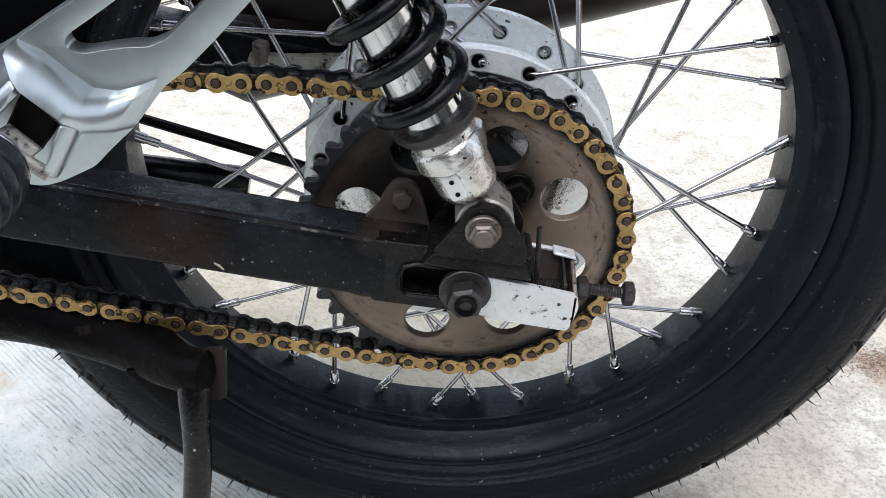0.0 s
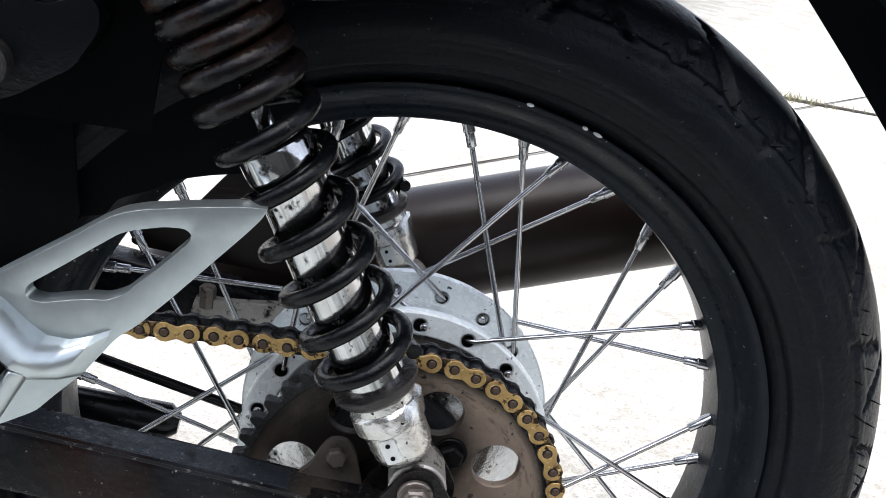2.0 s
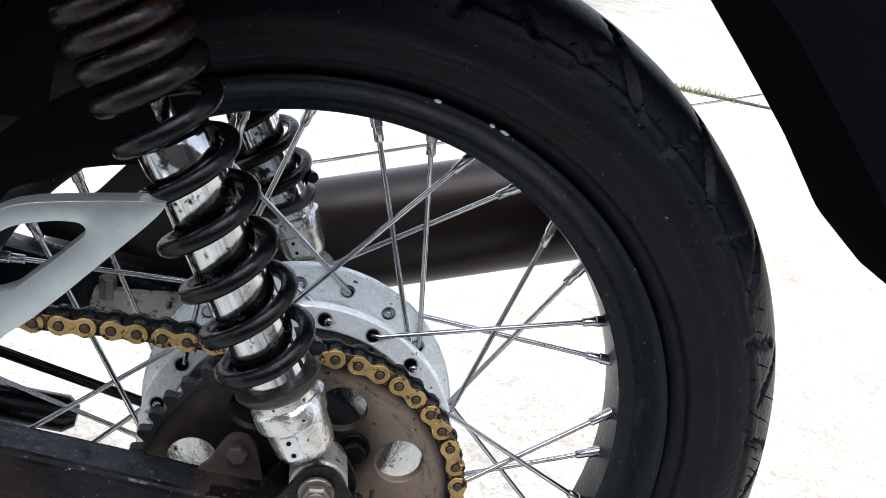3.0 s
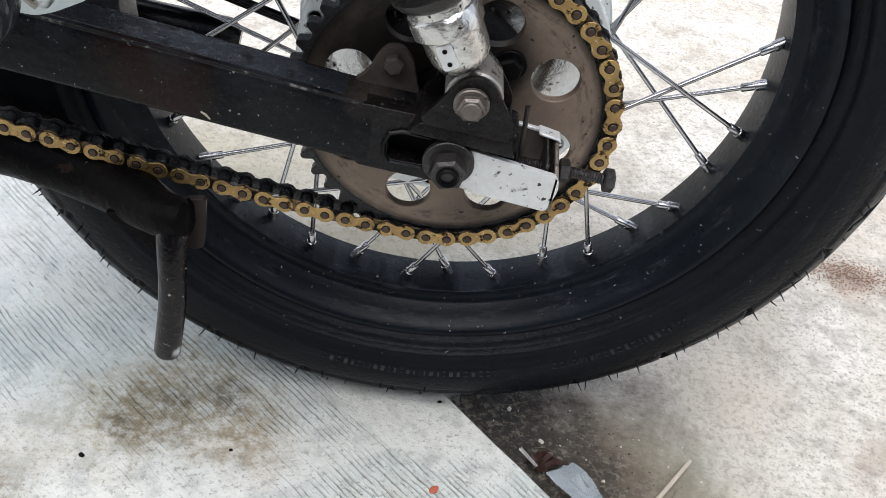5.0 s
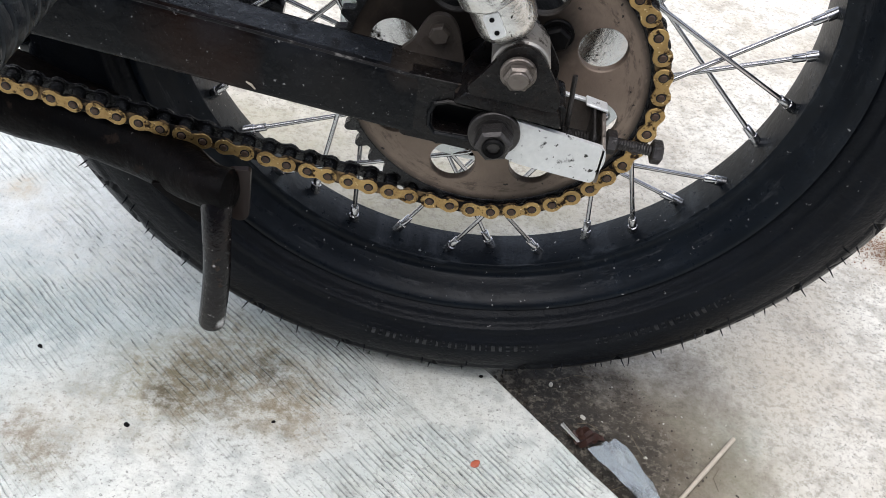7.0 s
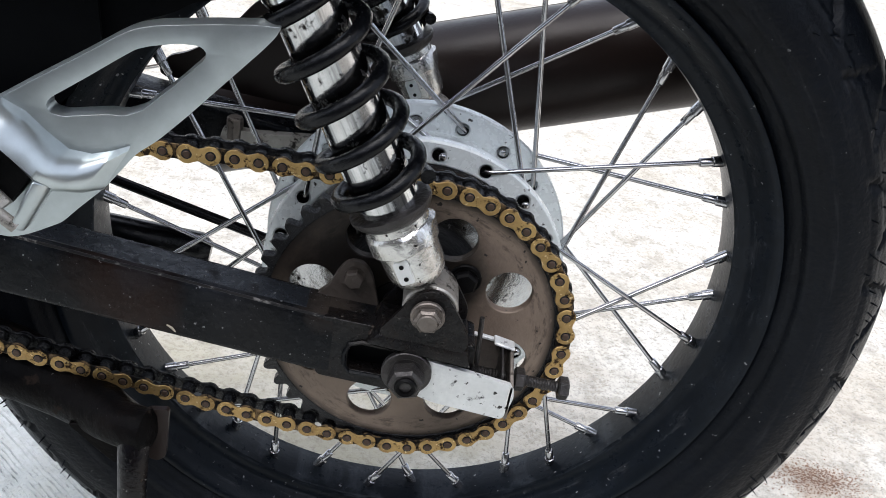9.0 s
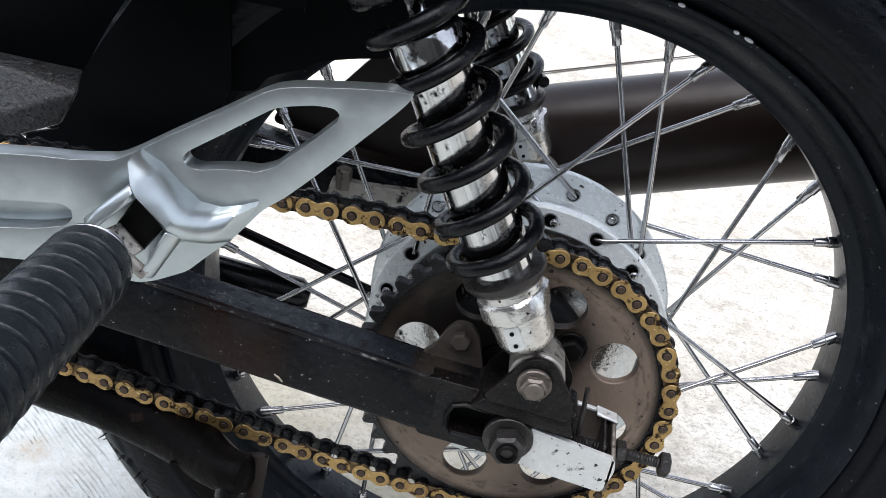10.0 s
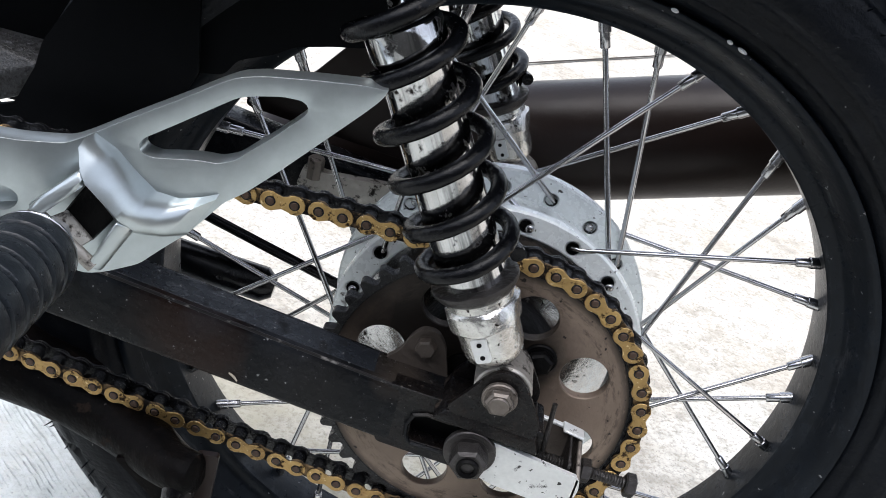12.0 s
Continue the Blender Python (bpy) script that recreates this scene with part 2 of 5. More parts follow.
GRIP = material("footrest_rubber", (0.0085, 0.0110, 0.0140), 0.30, spec=0.42, tint=(0.015, 0.0185, 0.0225), scale=30, bump=0.2, bump_scale=220)
PLASTIC = material("black_plastic", (0.0024, 0.0028, 0.0034), 0.55, spec=0.05, tint=(0.0040, 0.0044, 0.005), scale=10, bump=0.08, bump_scale=500)
MUFFLER = material("muffler_black", (0.019, 0.0115, 0.0095), 0.36, 0.1, spec=0.25, tint=(0.0085, 0.0066, 0.0062), scale=8, amount=0.8, bump=0.06, bump_scale=260,
                   spots=(0.006, 0.006, 0.006), spot_scale=60, spot_cut=0.68)
RUST = material("stand_tube_paint", (0.0030, 0.0028, 0.0038), 0.20, 0.0, spec=0.22, tint=(0.0130, 0.0080, 0.0060), scale=45, amount=1.0, bump=0.45, bump_scale=110, rough_var=0.18,
                spots=(0.034, 0.022, 0.016), spot_scale=120, spot_cut=0.60, fleck=(0.3, 0.29, 0.28), fleck_cut=0.69, fleck_scale=260, patches=(((-0.1455, -0.0475, -0.1700), 0.005, 0.7, (0.6, 0.6, 0.58), 0.9),))
# black flecks paint the shade inside the casting's pits
ROUGHGREY = material("speckled_grey_cover", (0.028, 0.030, 0.033), 0.42, spec=0.4, tint=(0.014, 0.013, 0.013), scale=26, amount=0.9, bump=0.5, bump_scale=300, spots=(0.065, 0.067, 0.072), spot_scale=210, spot_cut=0.58,
                     fleck=(0.003, 0.003, 0.003), fleck_cut=0.55, fleck_scale=380)
FENDER = material("dull_black_fender", (0.0045, 0.0050, 0.0060), 0.75, spec=0.0, tint=(0.007, 0.0072, 0.008), scale=10)
VINYL = material("unseen_seat_vinyl", (0.010, 0.010, 0.011), 0.55, spec=0.3, scale=20, bump=0.3, bump_scale=400)
LETTER = material("worn_letter_rubber", (0.022, 0.0235, 0.027), 0.35, spec=0.4, tint=(0.005, 0.0055, 0.0065), scale=60, amount=1.0)
DROP = material("dried_drop", (0.15, 0.15, 0.155), 0.3, spec=0.5, tint=(0.03, 0.03, 0.032), scale=160, amount=1.0)
REDBIT = material("red_scrap", (0.42, 0.10, 0.05), 0.6, scale=200)
LEAF = material("brown_leaf", (0.075, 0.032, 0.022), 0.5, scale=60, tint=(0.03, 0.015, 0.012))
STICK = material("pale_wood", (0.50, 0.435, 0.35), 0.7, scale=60, bump=0.3)
FIBRE = material("dry_brown_fibre", (0.13, 0.10, 0.065), 0.8, scale=60)
STONE = material("pale_stone", (0.5, 0.48, 0.42), 0.85, scale=20, bump=0.5, bump_scale=60)
WHITE = material("white_chip", (0.8, 0.8, 0.78), 0.5, scale=90)
BLUE = material("blue_plastic", (0.03, 0.22, 0.6), 0.4, scale=20)
GRASS = material("dry_grass", (0.26, 0.25, 0.13), 0.8, scale=30)
GRIT = material("rust_grit", (0.30, 0.175, 0.115), 0.9, tint=(0.15, 0.085, 0.06), scale=140, amount=1.0)
DIRT = material("dark_dirt", (0.040, 0.031, 0.023), 0.9, scale=60, bump=0.6)


def concrete(name, color, stain, dirt, broom, patches=(), grainy=0.6):
    m = bpy.data.materials.new(name)
    m.use_nodes = True
    t = m.node_tree
    n, link = t.nodes, t.links.new
    b = n["Principled BSDF"]
    co = n.new("ShaderNodeTexCoord")
    def tex(s, detail=8.0, rough=0.62, vec=None):
        x = n.new("ShaderNodeTexNoise")
        x.inputs["Scale"].default_value, x.inputs["Detail"].default_value, x.inputs["Roughness"].default_value = s, detail, rough
        link(vec or co.outputs["Object"], x.inputs["Vector"])
        return x.outputs["Fac"]
    def ramp(fac, lo, hi, a=0.0, c=1.0):
        x = n.new("ShaderNodeMapRange")
        x.inputs[1].default_value, x.inputs[2].default_value = lo, hi
        x.inputs[3].default_value, x.inputs[4].default_value = a, c
        link(fac, x.inputs[0])
        return x.outputs[0]
    def mix(fac, a, c):
        x = n.new("ShaderNodeMix")
        x.data_type = "RGBA"
        link(fac, x.inputs[0])
        for sock, v in ((x.inputs[6], a), (x.inputs[7], c)):
            if isinstance(v, tuple):
                sock.default_value = (*v, 1)
            else:
                link(v, sock)
        return x.outputs[2]
    def math_node(op, a, c):
        x = n.new("ShaderNodeMath")
        x.operation = op
        for sock, v in ((x.inputs[0], a), (x.inputs[1], c)):
            if isinstance(v, float):
                sock.default_value = v
            else:
                link(v, sock)
        return x.outputs[0]
    c = mix(ramp(tex(7), 0.42, 0.62), color, stain)
    c = mix(ramp(tex(3.1), 0.56, 0.72), c, dirt)
    c = mix(ramp(tex(45, 8), 0.48, 0.66, 0, 0.6), c, tuple(v * 0.6 for v in stain))
    c = mix(ramp(tex(190, 4), 0.55, 0.68, 0, 0.75), c, tuple(v * 0.45 for v in color))
    c = mix(ramp(tex(330, 3), 0.60, 0.68, 0, 0.8), c, tuple(v * 0.30 for v in color))
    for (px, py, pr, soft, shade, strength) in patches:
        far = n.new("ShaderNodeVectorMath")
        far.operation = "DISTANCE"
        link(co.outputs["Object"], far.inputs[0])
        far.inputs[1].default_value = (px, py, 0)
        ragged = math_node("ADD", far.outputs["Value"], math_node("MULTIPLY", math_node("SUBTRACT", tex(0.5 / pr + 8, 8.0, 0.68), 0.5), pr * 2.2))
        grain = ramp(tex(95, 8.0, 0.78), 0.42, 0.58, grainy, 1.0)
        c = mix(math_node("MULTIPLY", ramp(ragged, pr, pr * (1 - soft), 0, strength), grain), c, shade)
    height = math_node("MULTIPLY", tex(260, 6), 0.6)
    if not broom:
        c = mix(ramp(tex(170, 8.0, 0.72), 0.50, 0.62, 0, 0.5), c, tuple(v * 0.58 for v in dirt))
    else:
        turn = n.new("ShaderNodeMapping")
        turn.inputs["Rotation"].default_value = (0, 0, broom)
        link(co.outputs["Object"], turn.inputs["Vector"])
        def streaks(along_scale, across_scale, lo, hi):
            mp = n.new("ShaderNodeMapping")
            mp.inputs["Scale"].default_value = (along_scale, across_scale, 1.0)
            link(turn.outputs[0], mp.inputs["Vector"])
            return ramp(tex(1.0, 3.0, 0.55, mp.outputs[0]), lo, hi)
        xyz = n.new("ShaderNodeSeparateXYZ")
        link(turn.outputs[0], xyz.inputs[0])
        wander = math_node("ADD", xyz.outputs[1], math_node("MULTIPLY", tex(24, 3.0, 0.5), 0.0065))
        comb = math_node("SINE", math_node("MULTIPLY", wander, 2 * math.pi / 0.0042), 0.0)
        drawn = math_node("MULTIPLY", streaks(24.0, 210.0, 0.40, 0.56), ramp(tex(6.5, 6.0, 0.65), 0.46, 0.56, 0.0, 1.0))
        groove = math_node("MULTIPLY", ramp(comb, 0.25, 0.95), drawn)
        dash = math_node("MULTIPLY", math_node("MULTIPLY", ramp(comb, 0.1, 0.8), streaks(80.0, 260.0, 0.56, 0.66)), ramp(tex(5.3), 0.47, 0.60, 0.04, 1.0))
        c = mix(math_node("MULTIPLY", groove, 0.24), c, tuple(v * 0.50 for v in stain))
        c = mix(math_node("MULTIPLY", dash, 0.50), c, tuple(v * 0.30 for v in stain))
        height = math_node("SUBTRACT", height, math_node("MULTIPLY", math_node("ADD", groove, dash), 0.5))
    x = n.new("ShaderNodeBump")
    x.inputs["Strength"].default_value, x.inputs["Distance"].default_value = 1.0, 0.0025
    link(height, x.inputs["Height"])
    link(x.outputs[0], b.inputs["Normal"])
    link(c, b.inputs["Base Color"])
    b.inputs["Roughness"].default_value = 0.88
    return m


# first patch brightens the colour where the bike's shade falls too dark
SLAB = concrete("broomed_concrete", (0.61, 0.615, 0.575), (0.475, 0.510, 0.490), (0.44, 0.425, 0.355), radians(43),
                ((-0.37, 0.20, 0.20, 0.6, (0.70, 0.72, 0.71), 0.7), (-0.27, 0.06, 0.10, 0.9, (0.50, 0.56, 0.55), 0.6), (-0.02, 0.05, 0.09, 0.9, (0.46, 0.46, 0.40), 0.6), (-0.265, -0.045, 0.06, 0.9, (0.38, 0.35, 0.28), 0.6),
                 (-0.334, 0.050, 0.040, 0.3, (0.31, 0.355, 0.35), 0.85), (-0.285, 0.062, 0.035, 0.5, (0.38, 0.43, 0.42), 0.8), (-0.223, 0.030, 0.050, 0.4, (0.39, 0.435, 0.415), 0.8), (-0.175, 0.045, 0.035, 0.5, (0.42, 0.46, 0.44), 0.8),
                 (-0.288, 0.036, 0.015, 0.4, (0.33, 0.37, 0.365), 0.9), (-0.36, 0.10, 0.05, 0.5, (0.40, 0.45, 0.44), 0.7), (-0.14, 0.065, 0.035, 0.6, (0.42, 0.46, 0.43), 0.8), (-0.376, 0.195, 0.024, 0.7, (0.46, 0.39, 0.29), 0.75),
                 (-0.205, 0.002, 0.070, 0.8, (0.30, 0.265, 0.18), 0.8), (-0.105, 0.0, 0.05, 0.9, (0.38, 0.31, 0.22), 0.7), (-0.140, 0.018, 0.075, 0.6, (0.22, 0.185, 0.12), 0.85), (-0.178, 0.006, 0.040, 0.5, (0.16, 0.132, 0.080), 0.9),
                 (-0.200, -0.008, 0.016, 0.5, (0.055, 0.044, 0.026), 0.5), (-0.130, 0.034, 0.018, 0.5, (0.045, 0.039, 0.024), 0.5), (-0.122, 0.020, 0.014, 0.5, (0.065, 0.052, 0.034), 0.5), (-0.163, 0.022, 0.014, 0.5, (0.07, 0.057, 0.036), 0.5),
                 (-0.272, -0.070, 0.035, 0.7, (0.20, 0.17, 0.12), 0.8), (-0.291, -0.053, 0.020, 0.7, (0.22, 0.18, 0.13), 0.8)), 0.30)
YARD = concrete("rough_concrete", (0.63, 0.605, 0.545), (0.47, 0.43, 0.365), (0.37, 0.325, 0.255), 0,
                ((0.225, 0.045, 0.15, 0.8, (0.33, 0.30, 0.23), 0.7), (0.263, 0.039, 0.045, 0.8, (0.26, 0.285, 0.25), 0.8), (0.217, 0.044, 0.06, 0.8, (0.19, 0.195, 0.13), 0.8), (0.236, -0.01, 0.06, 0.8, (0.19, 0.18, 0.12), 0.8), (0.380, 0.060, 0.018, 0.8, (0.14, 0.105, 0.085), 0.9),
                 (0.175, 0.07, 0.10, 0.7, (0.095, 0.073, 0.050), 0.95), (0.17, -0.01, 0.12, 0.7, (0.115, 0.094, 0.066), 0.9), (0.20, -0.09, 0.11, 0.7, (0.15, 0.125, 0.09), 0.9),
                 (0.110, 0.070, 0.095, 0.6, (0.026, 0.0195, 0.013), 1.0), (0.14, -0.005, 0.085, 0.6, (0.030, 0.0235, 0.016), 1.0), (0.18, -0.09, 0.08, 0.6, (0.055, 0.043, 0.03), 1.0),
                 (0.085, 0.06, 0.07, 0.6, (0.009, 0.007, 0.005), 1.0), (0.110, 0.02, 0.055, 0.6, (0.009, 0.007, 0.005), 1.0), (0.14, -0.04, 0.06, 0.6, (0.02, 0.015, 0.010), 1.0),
                 (0.455, 0.308, 0.055, 0.8, (0.34, 0.215, 0.145), 0.95), (0.42, 0.06, 0.05, 0.8, (0.30, 0.23, 0.17), 0.8), (-0.10, 0.27, 0.11, 0.7, (0.40, 0.36, 0.26), 0.8), (0.0, 0.28, 0.11, 0.7, (0.40, 0.37, 0.27), 0.8),
                 (0.09, 0.33, 0.11, 0.7, (0.46, 0.42, 0.32), 0.7), (-0.19, 0.36, 0.11, 0.7, (0.42, 0.39, 0.29), 0.7), (0.30, 0.13, 0.08, 0.8, (0.48, 0.42, 0.33), 0.7)), 0.8)
UNSEEN_WALL = concrete("unseen_wall_render", (0.09, 0.088, 0.085), (0.075, 0.072, 0.07), (0.06, 0.058, 0.055), 0)
WALLGREY = concrete("grey_render", (0.40, 0.43, 0.44), (0.33, 0.36, 0.38), (0.28, 0.29, 0.29), 0)

# ---- mesh helpers ----
H = 0.301            # height of the axle
AXLE = Vector((0, 0, H))


def part(name, bm, mats, parent=None, label="", at=None, sharp=38):
    """One mesh object; bike meshes are drawn round the axle."""
    bmesh.ops.recalc_face_normals(bm, faces=bm.faces[:])
    for f in bm.faces:
        f.smooth = True
    for e in bm.edges:
        e.smooth = len(e.link_faces) == 2 and e.calc_face_angle(3) < radians(sharp)
    me = bpy.data.meshes.new(name)
    bm.to_mesh(me)
    bm.free()
    for m in mats if isinstance(mats, (list, tuple)) else [mats]:
        me.materials.append(m)
    return put(name, me, parent, label, at)


def put(name, me, parent=None, label="", at=None):
    ob = new(name, me)
    ob.matrix_basis = at if at is not None else Matrix.Translation(AXLE)
    if parent is not None:
        ob.parent = parent
        ob.matrix_parent_inverse = whole(parent).inverted()
    if label:
        ob["label"] = label
    return ob


def whole(ob):
    m = ob.matrix_basis.copy()
    return whole(ob.parent) @ ob.matrix_parent_inverse @ m if ob.parent else m


def empty(name, parent=None, label=""):
    return put(name, None, parent, label, Matrix())


def lathe(prof, n=48, bm=None, c=(0, 0), a0=0.0, a1=360.0, mat=0):
    """Turn (radius, y) round the y axis through (x, z) = c."""
    bm = bm or bmesh.new()
    full = abs(a1 - a0) > 359.9
    steps = n if full else n + 1
    rings = []
    for i in range(steps):
        a = radians(a0 + (a1 - a0) * i / n)
        rings.append([bm.verts.new((c[0] + r * math.cos(a), y, c[1] + r * math.sin(a))) for r, y in prof])
    for i in range(n):
        p, q = rings[i], rings[(i + 1) % steps]
        for j in range(len(prof) - 1):
            if prof[j][0] < 1e-7 and prof[j + 1][0] < 1e-7:
                continue
            bm.faces.new((p[j], p[j + 1], q[j + 1], q[j])).material_index = mat
    bmesh.ops.remove_doubles(bm, verts=bm.verts[:], dist=1e-7)
    return bm


def disc(c, r, y0, y1, n=24, bev=0.0006, bm=None, mat=0):
    """A solid round piece along y with eased edges."""
    return lathe([(0, y0), (r - bev, y0), (r, y0 + bev), (r, y1 - bev), (r - bev, y1), (0, y1)], n, bm, c, mat=mat)


def plate(outer, holes, y0, y1, bev=0.0, bm=None, mat=0, seg=1):
    """A flat piece in the x-z plane with holes, y0 (front) to y1."""
    own = bmesh.new()
    for loop in [outer, *holes]:
        vs = [own.verts.new((x, y0, z)) for x, z in loop]
        for i in range(len(vs)):
            own.edges.new((vs[i - 1], vs[i]))
    bmesh.ops.triangle_fill(own, use_beauty=True, use_dissolve=False, edges=own.edges[:])
    got = bmesh.ops.extrude_face_region(own, geom=own.faces[:])
    bmesh.ops.translate(own, vec=(0, y1 - y0, 0), verts=[v for v in got["geom"] if isinstance(v, bmesh.types.BMVert)])
    bmesh.ops.recalc_face_normals(own, faces=own.faces[:])
    if bev:
        rim = [e for e in own.edges if len(e.link_faces) == 2 and e.calc_face_angle(0) > radians(60)
               and abs(e.verts[0].co.y - e.verts[1].co.y) < 1e-6]
        bmesh.ops.bevel(own, geom=rim, offset=bev, segments=seg, affect="EDGES", profile=0.5, clamp_overlap=True)
    for f in own.faces:
        f.material_index = mat
    if bm is None:
        return own
    return join(bm, own)


def join(bm, other, m=None):
    """Adds other (and frees it) to bm."""
    if m is not None:
        bmesh.ops.transform(other, matrix=m, verts=other.verts[:])
    seen = {}
    for v in other.verts:
        seen[v] = bm.verts.new(v.co)
    for f in other.faces:
        bm.faces.new([seen[v] for v in f.verts]).material_index = f.material_index
    other.free()
    return bm


def ring(c, r, n=24, a0=0.0):
    return [(c[0] + r * math.cos(a0 + 2 * math.pi * i / n), c[1] + r * math.sin(a0 + 2 * math.pi * i / n)) for i in range(n)]


def rounded(pts, r, n=4):
    """Rounds the corners of a 2D outline."""
    out = []
    for i, p in enumerate(pts):
        p, a, b = Vector(p), Vector(pts[i - 1]), Vector(pts[(i + 1) % len(pts)])
        ra = min(r, (a - p).length * 0.45, (b - p).length * 0.45)
        s, e = p + (a - p).normalized() * ra, p + (b - p).normalized() * ra
        for k in range(n + 1):
            t = k / n
            out.append(tuple(s * (1 - t) ** 2 + p * 2 * t * (1 - t) + e * t * t))
    return out


def sweep(path, r, n=10, bm=None, caps=True, mat=0):
    """A round bar along a line of points; r is one radius or one a point."""
    bm = bm or bmesh.new()
    path = [Vector(p) for p in path]
    radii = r if isinstance(r, (list, tuple)) else [r] * len(path)
    up, rings = None, []
    for i, p in enumerate(path):
        d = (path[min(i + 1, len(path) - 1)] - path[max(i - 1, 0)]).normalized()
        up = (up - d * up.dot(d)).normalized() if up else d.orthogonal().normalized()
        side = d.cross(up)
        rings.append([bm.verts.new(p + radii[i] * (math.cos(2 * math.pi * k / n) * up + math.sin(2 * math.pi * k / n) * side)) for k in range(n)])
    for a, b in zip(rings, rings[1:]):
        for k in range(n):
            bm.faces.new((a[k], a[(k + 1) % n], b[(k + 1) % n], b[k])).material_index = mat
    if caps:
        bm.faces.new(rings[0][::-1]).material_index = mat
        bm.faces.new(rings[-1]).material_index = mat
    return bm


def bar(corners0, corners1, bev=0.002, seg=2):
    """A beam between two four-cornered ends."""
    bm = bmesh.new()
    a, b = [bm.verts.new(p) for p in corners0], [bm.verts.new(p) for p in corners1]
    for k in range(4):
        bm.faces.new((a[k], a[(k + 1) % 4], b[(k + 1) % 4], b[k]))
    bm.faces.new(a[::-1])
    bm.faces.new(b)
    bmesh.ops.recalc_face_normals(bm, faces=bm.faces[:])
    if bev:
        bmesh.ops.bevel(bm, geom=bm.edges[:], offset=bev, segments=seg, affect="EDGES", profile=0.5, clamp_overlap=True)
    return bm


def block(x0, x1, y0, y1, z0, z1, bev=0.002):
    return bar([(x0, y0, z0), (x0, y1, z0), (x0, y1, z1), (x0, y0, z1)], [(x1, y0, z0), (x1, y1, z0), (x1, y1, z1), (x1, y0, z1)], bev)


def hexbolt(c, r, y0, y1, shank=0.0, bm=None, mat=0, turn=0.3):
    """A hexagon head facing -y with a chamfer, on a washer face."""
    bm = bm or bmesh.new()
    p = plate(ring(c, r, 6, turn), [], y0, y1, bev=r * 0.16)
    join(bm, p)
    lathe([(0, y1 - 0.0005), (r * 1.02, y1 - 0.0005), (r * 1.02, y1 + 0.0012), (0, y1 + 0.0012)], 24, bm, c)
    return bm
# ---- ground ----
EDGE0, EDGE1 = Vector((0.0418, 0.0545)), Vector((0.1400, -0.0460))
along = (EDGE1 - EDGE0).normalized()
across = Vector((-along.y, along.x))            # towards the rough yard


def sheet(size, cells, drop, height):
    """A ground sheet with gentle unevenness, finest near the wheel."""
    bm = bmesh.new()
    ticks = sorted({s * size * (k / cells) ** 3 for k in range(cells + 1) for s in (-1, 1)})
    grid = [[bm.verts.new((x, y, drop + height * (noise.noise((x * 3, y * 3, 0)) + 0.4 * noise.noise((x * 19, y * 19, 3)))
                           * (1 if max(abs(x), abs(y)) < 6 else 0))) for x in ticks] for y in ticks]
    for j in range(len(ticks) - 1):
        for i in range(len(ticks) - 1):
            bm.faces.new((grid[j][i], grid[j][i + 1], grid[j + 1][i + 1], grid[j + 1][i]))
    return bm


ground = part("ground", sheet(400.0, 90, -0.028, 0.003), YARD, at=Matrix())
tagged(ground, "rough pale concrete yard with dirt and stains", "ground", kind="structure")

far, back = 3.2, 3.0
p0, p1 = EDGE0 - along * far, EDGE0 + along * back
slab_line = []
for k in range(241):
    q = p0.lerp(p1, k / 240) + across * 0.0025 * noise.noise((k * 0.6, 1.0, 0)) + across * 0.0015 * noise.noise((k * 2.3, 5.0, 0))
    slab_line.append(q)
outline = slab_line + [p1 - across * 4.5, p0 - across * 4.5]
bm = bmesh.new()
top = [bm.verts.new((q.x, q.y, 0.0)) for q in outline]
mid = [bm.verts.new((q.x + across.x * 0.004, q.y + across.y * 0.004, -0.005)) for q in outline]
low = [bm.verts.new((q.x + across.x * 0.006, q.y + across.y * 0.006, -0.12)) for q in outline]
bm.faces.new(top)
for a, b in ((top, mid), (mid, low)):
    for k in range(len(outline)):
        bm.faces.new((a[k - 1], a[k], b[k], b[k - 1]))
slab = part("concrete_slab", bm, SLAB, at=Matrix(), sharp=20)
tagged(slab, "broom-finished grey concrete slab with stains and a worn edge", "pavement", kind="structure")

# unseen dark wall added behind the camera to cut front light and reflections
tagged(part("unseen_wall", block(-5.0, 5.0, -1.40, -1.25, -0.1, 1.15, 0.01), UNSEEN_WALL, at=Matrix()), "unseen plain dark low wall added to cut front light", "wall", kind="structure")

# ---- motorcycle ----
bike = empty("motorcycle")
tagged(bike, "dirty black motorcycle rear end with gold chain and spoked wheel", "motorcycle")

# rear wheel
WY, TR = 0.0895, 0.3065
wheel = empty("rear_wheel", bike, "spoked wheel with a worn black tyre")


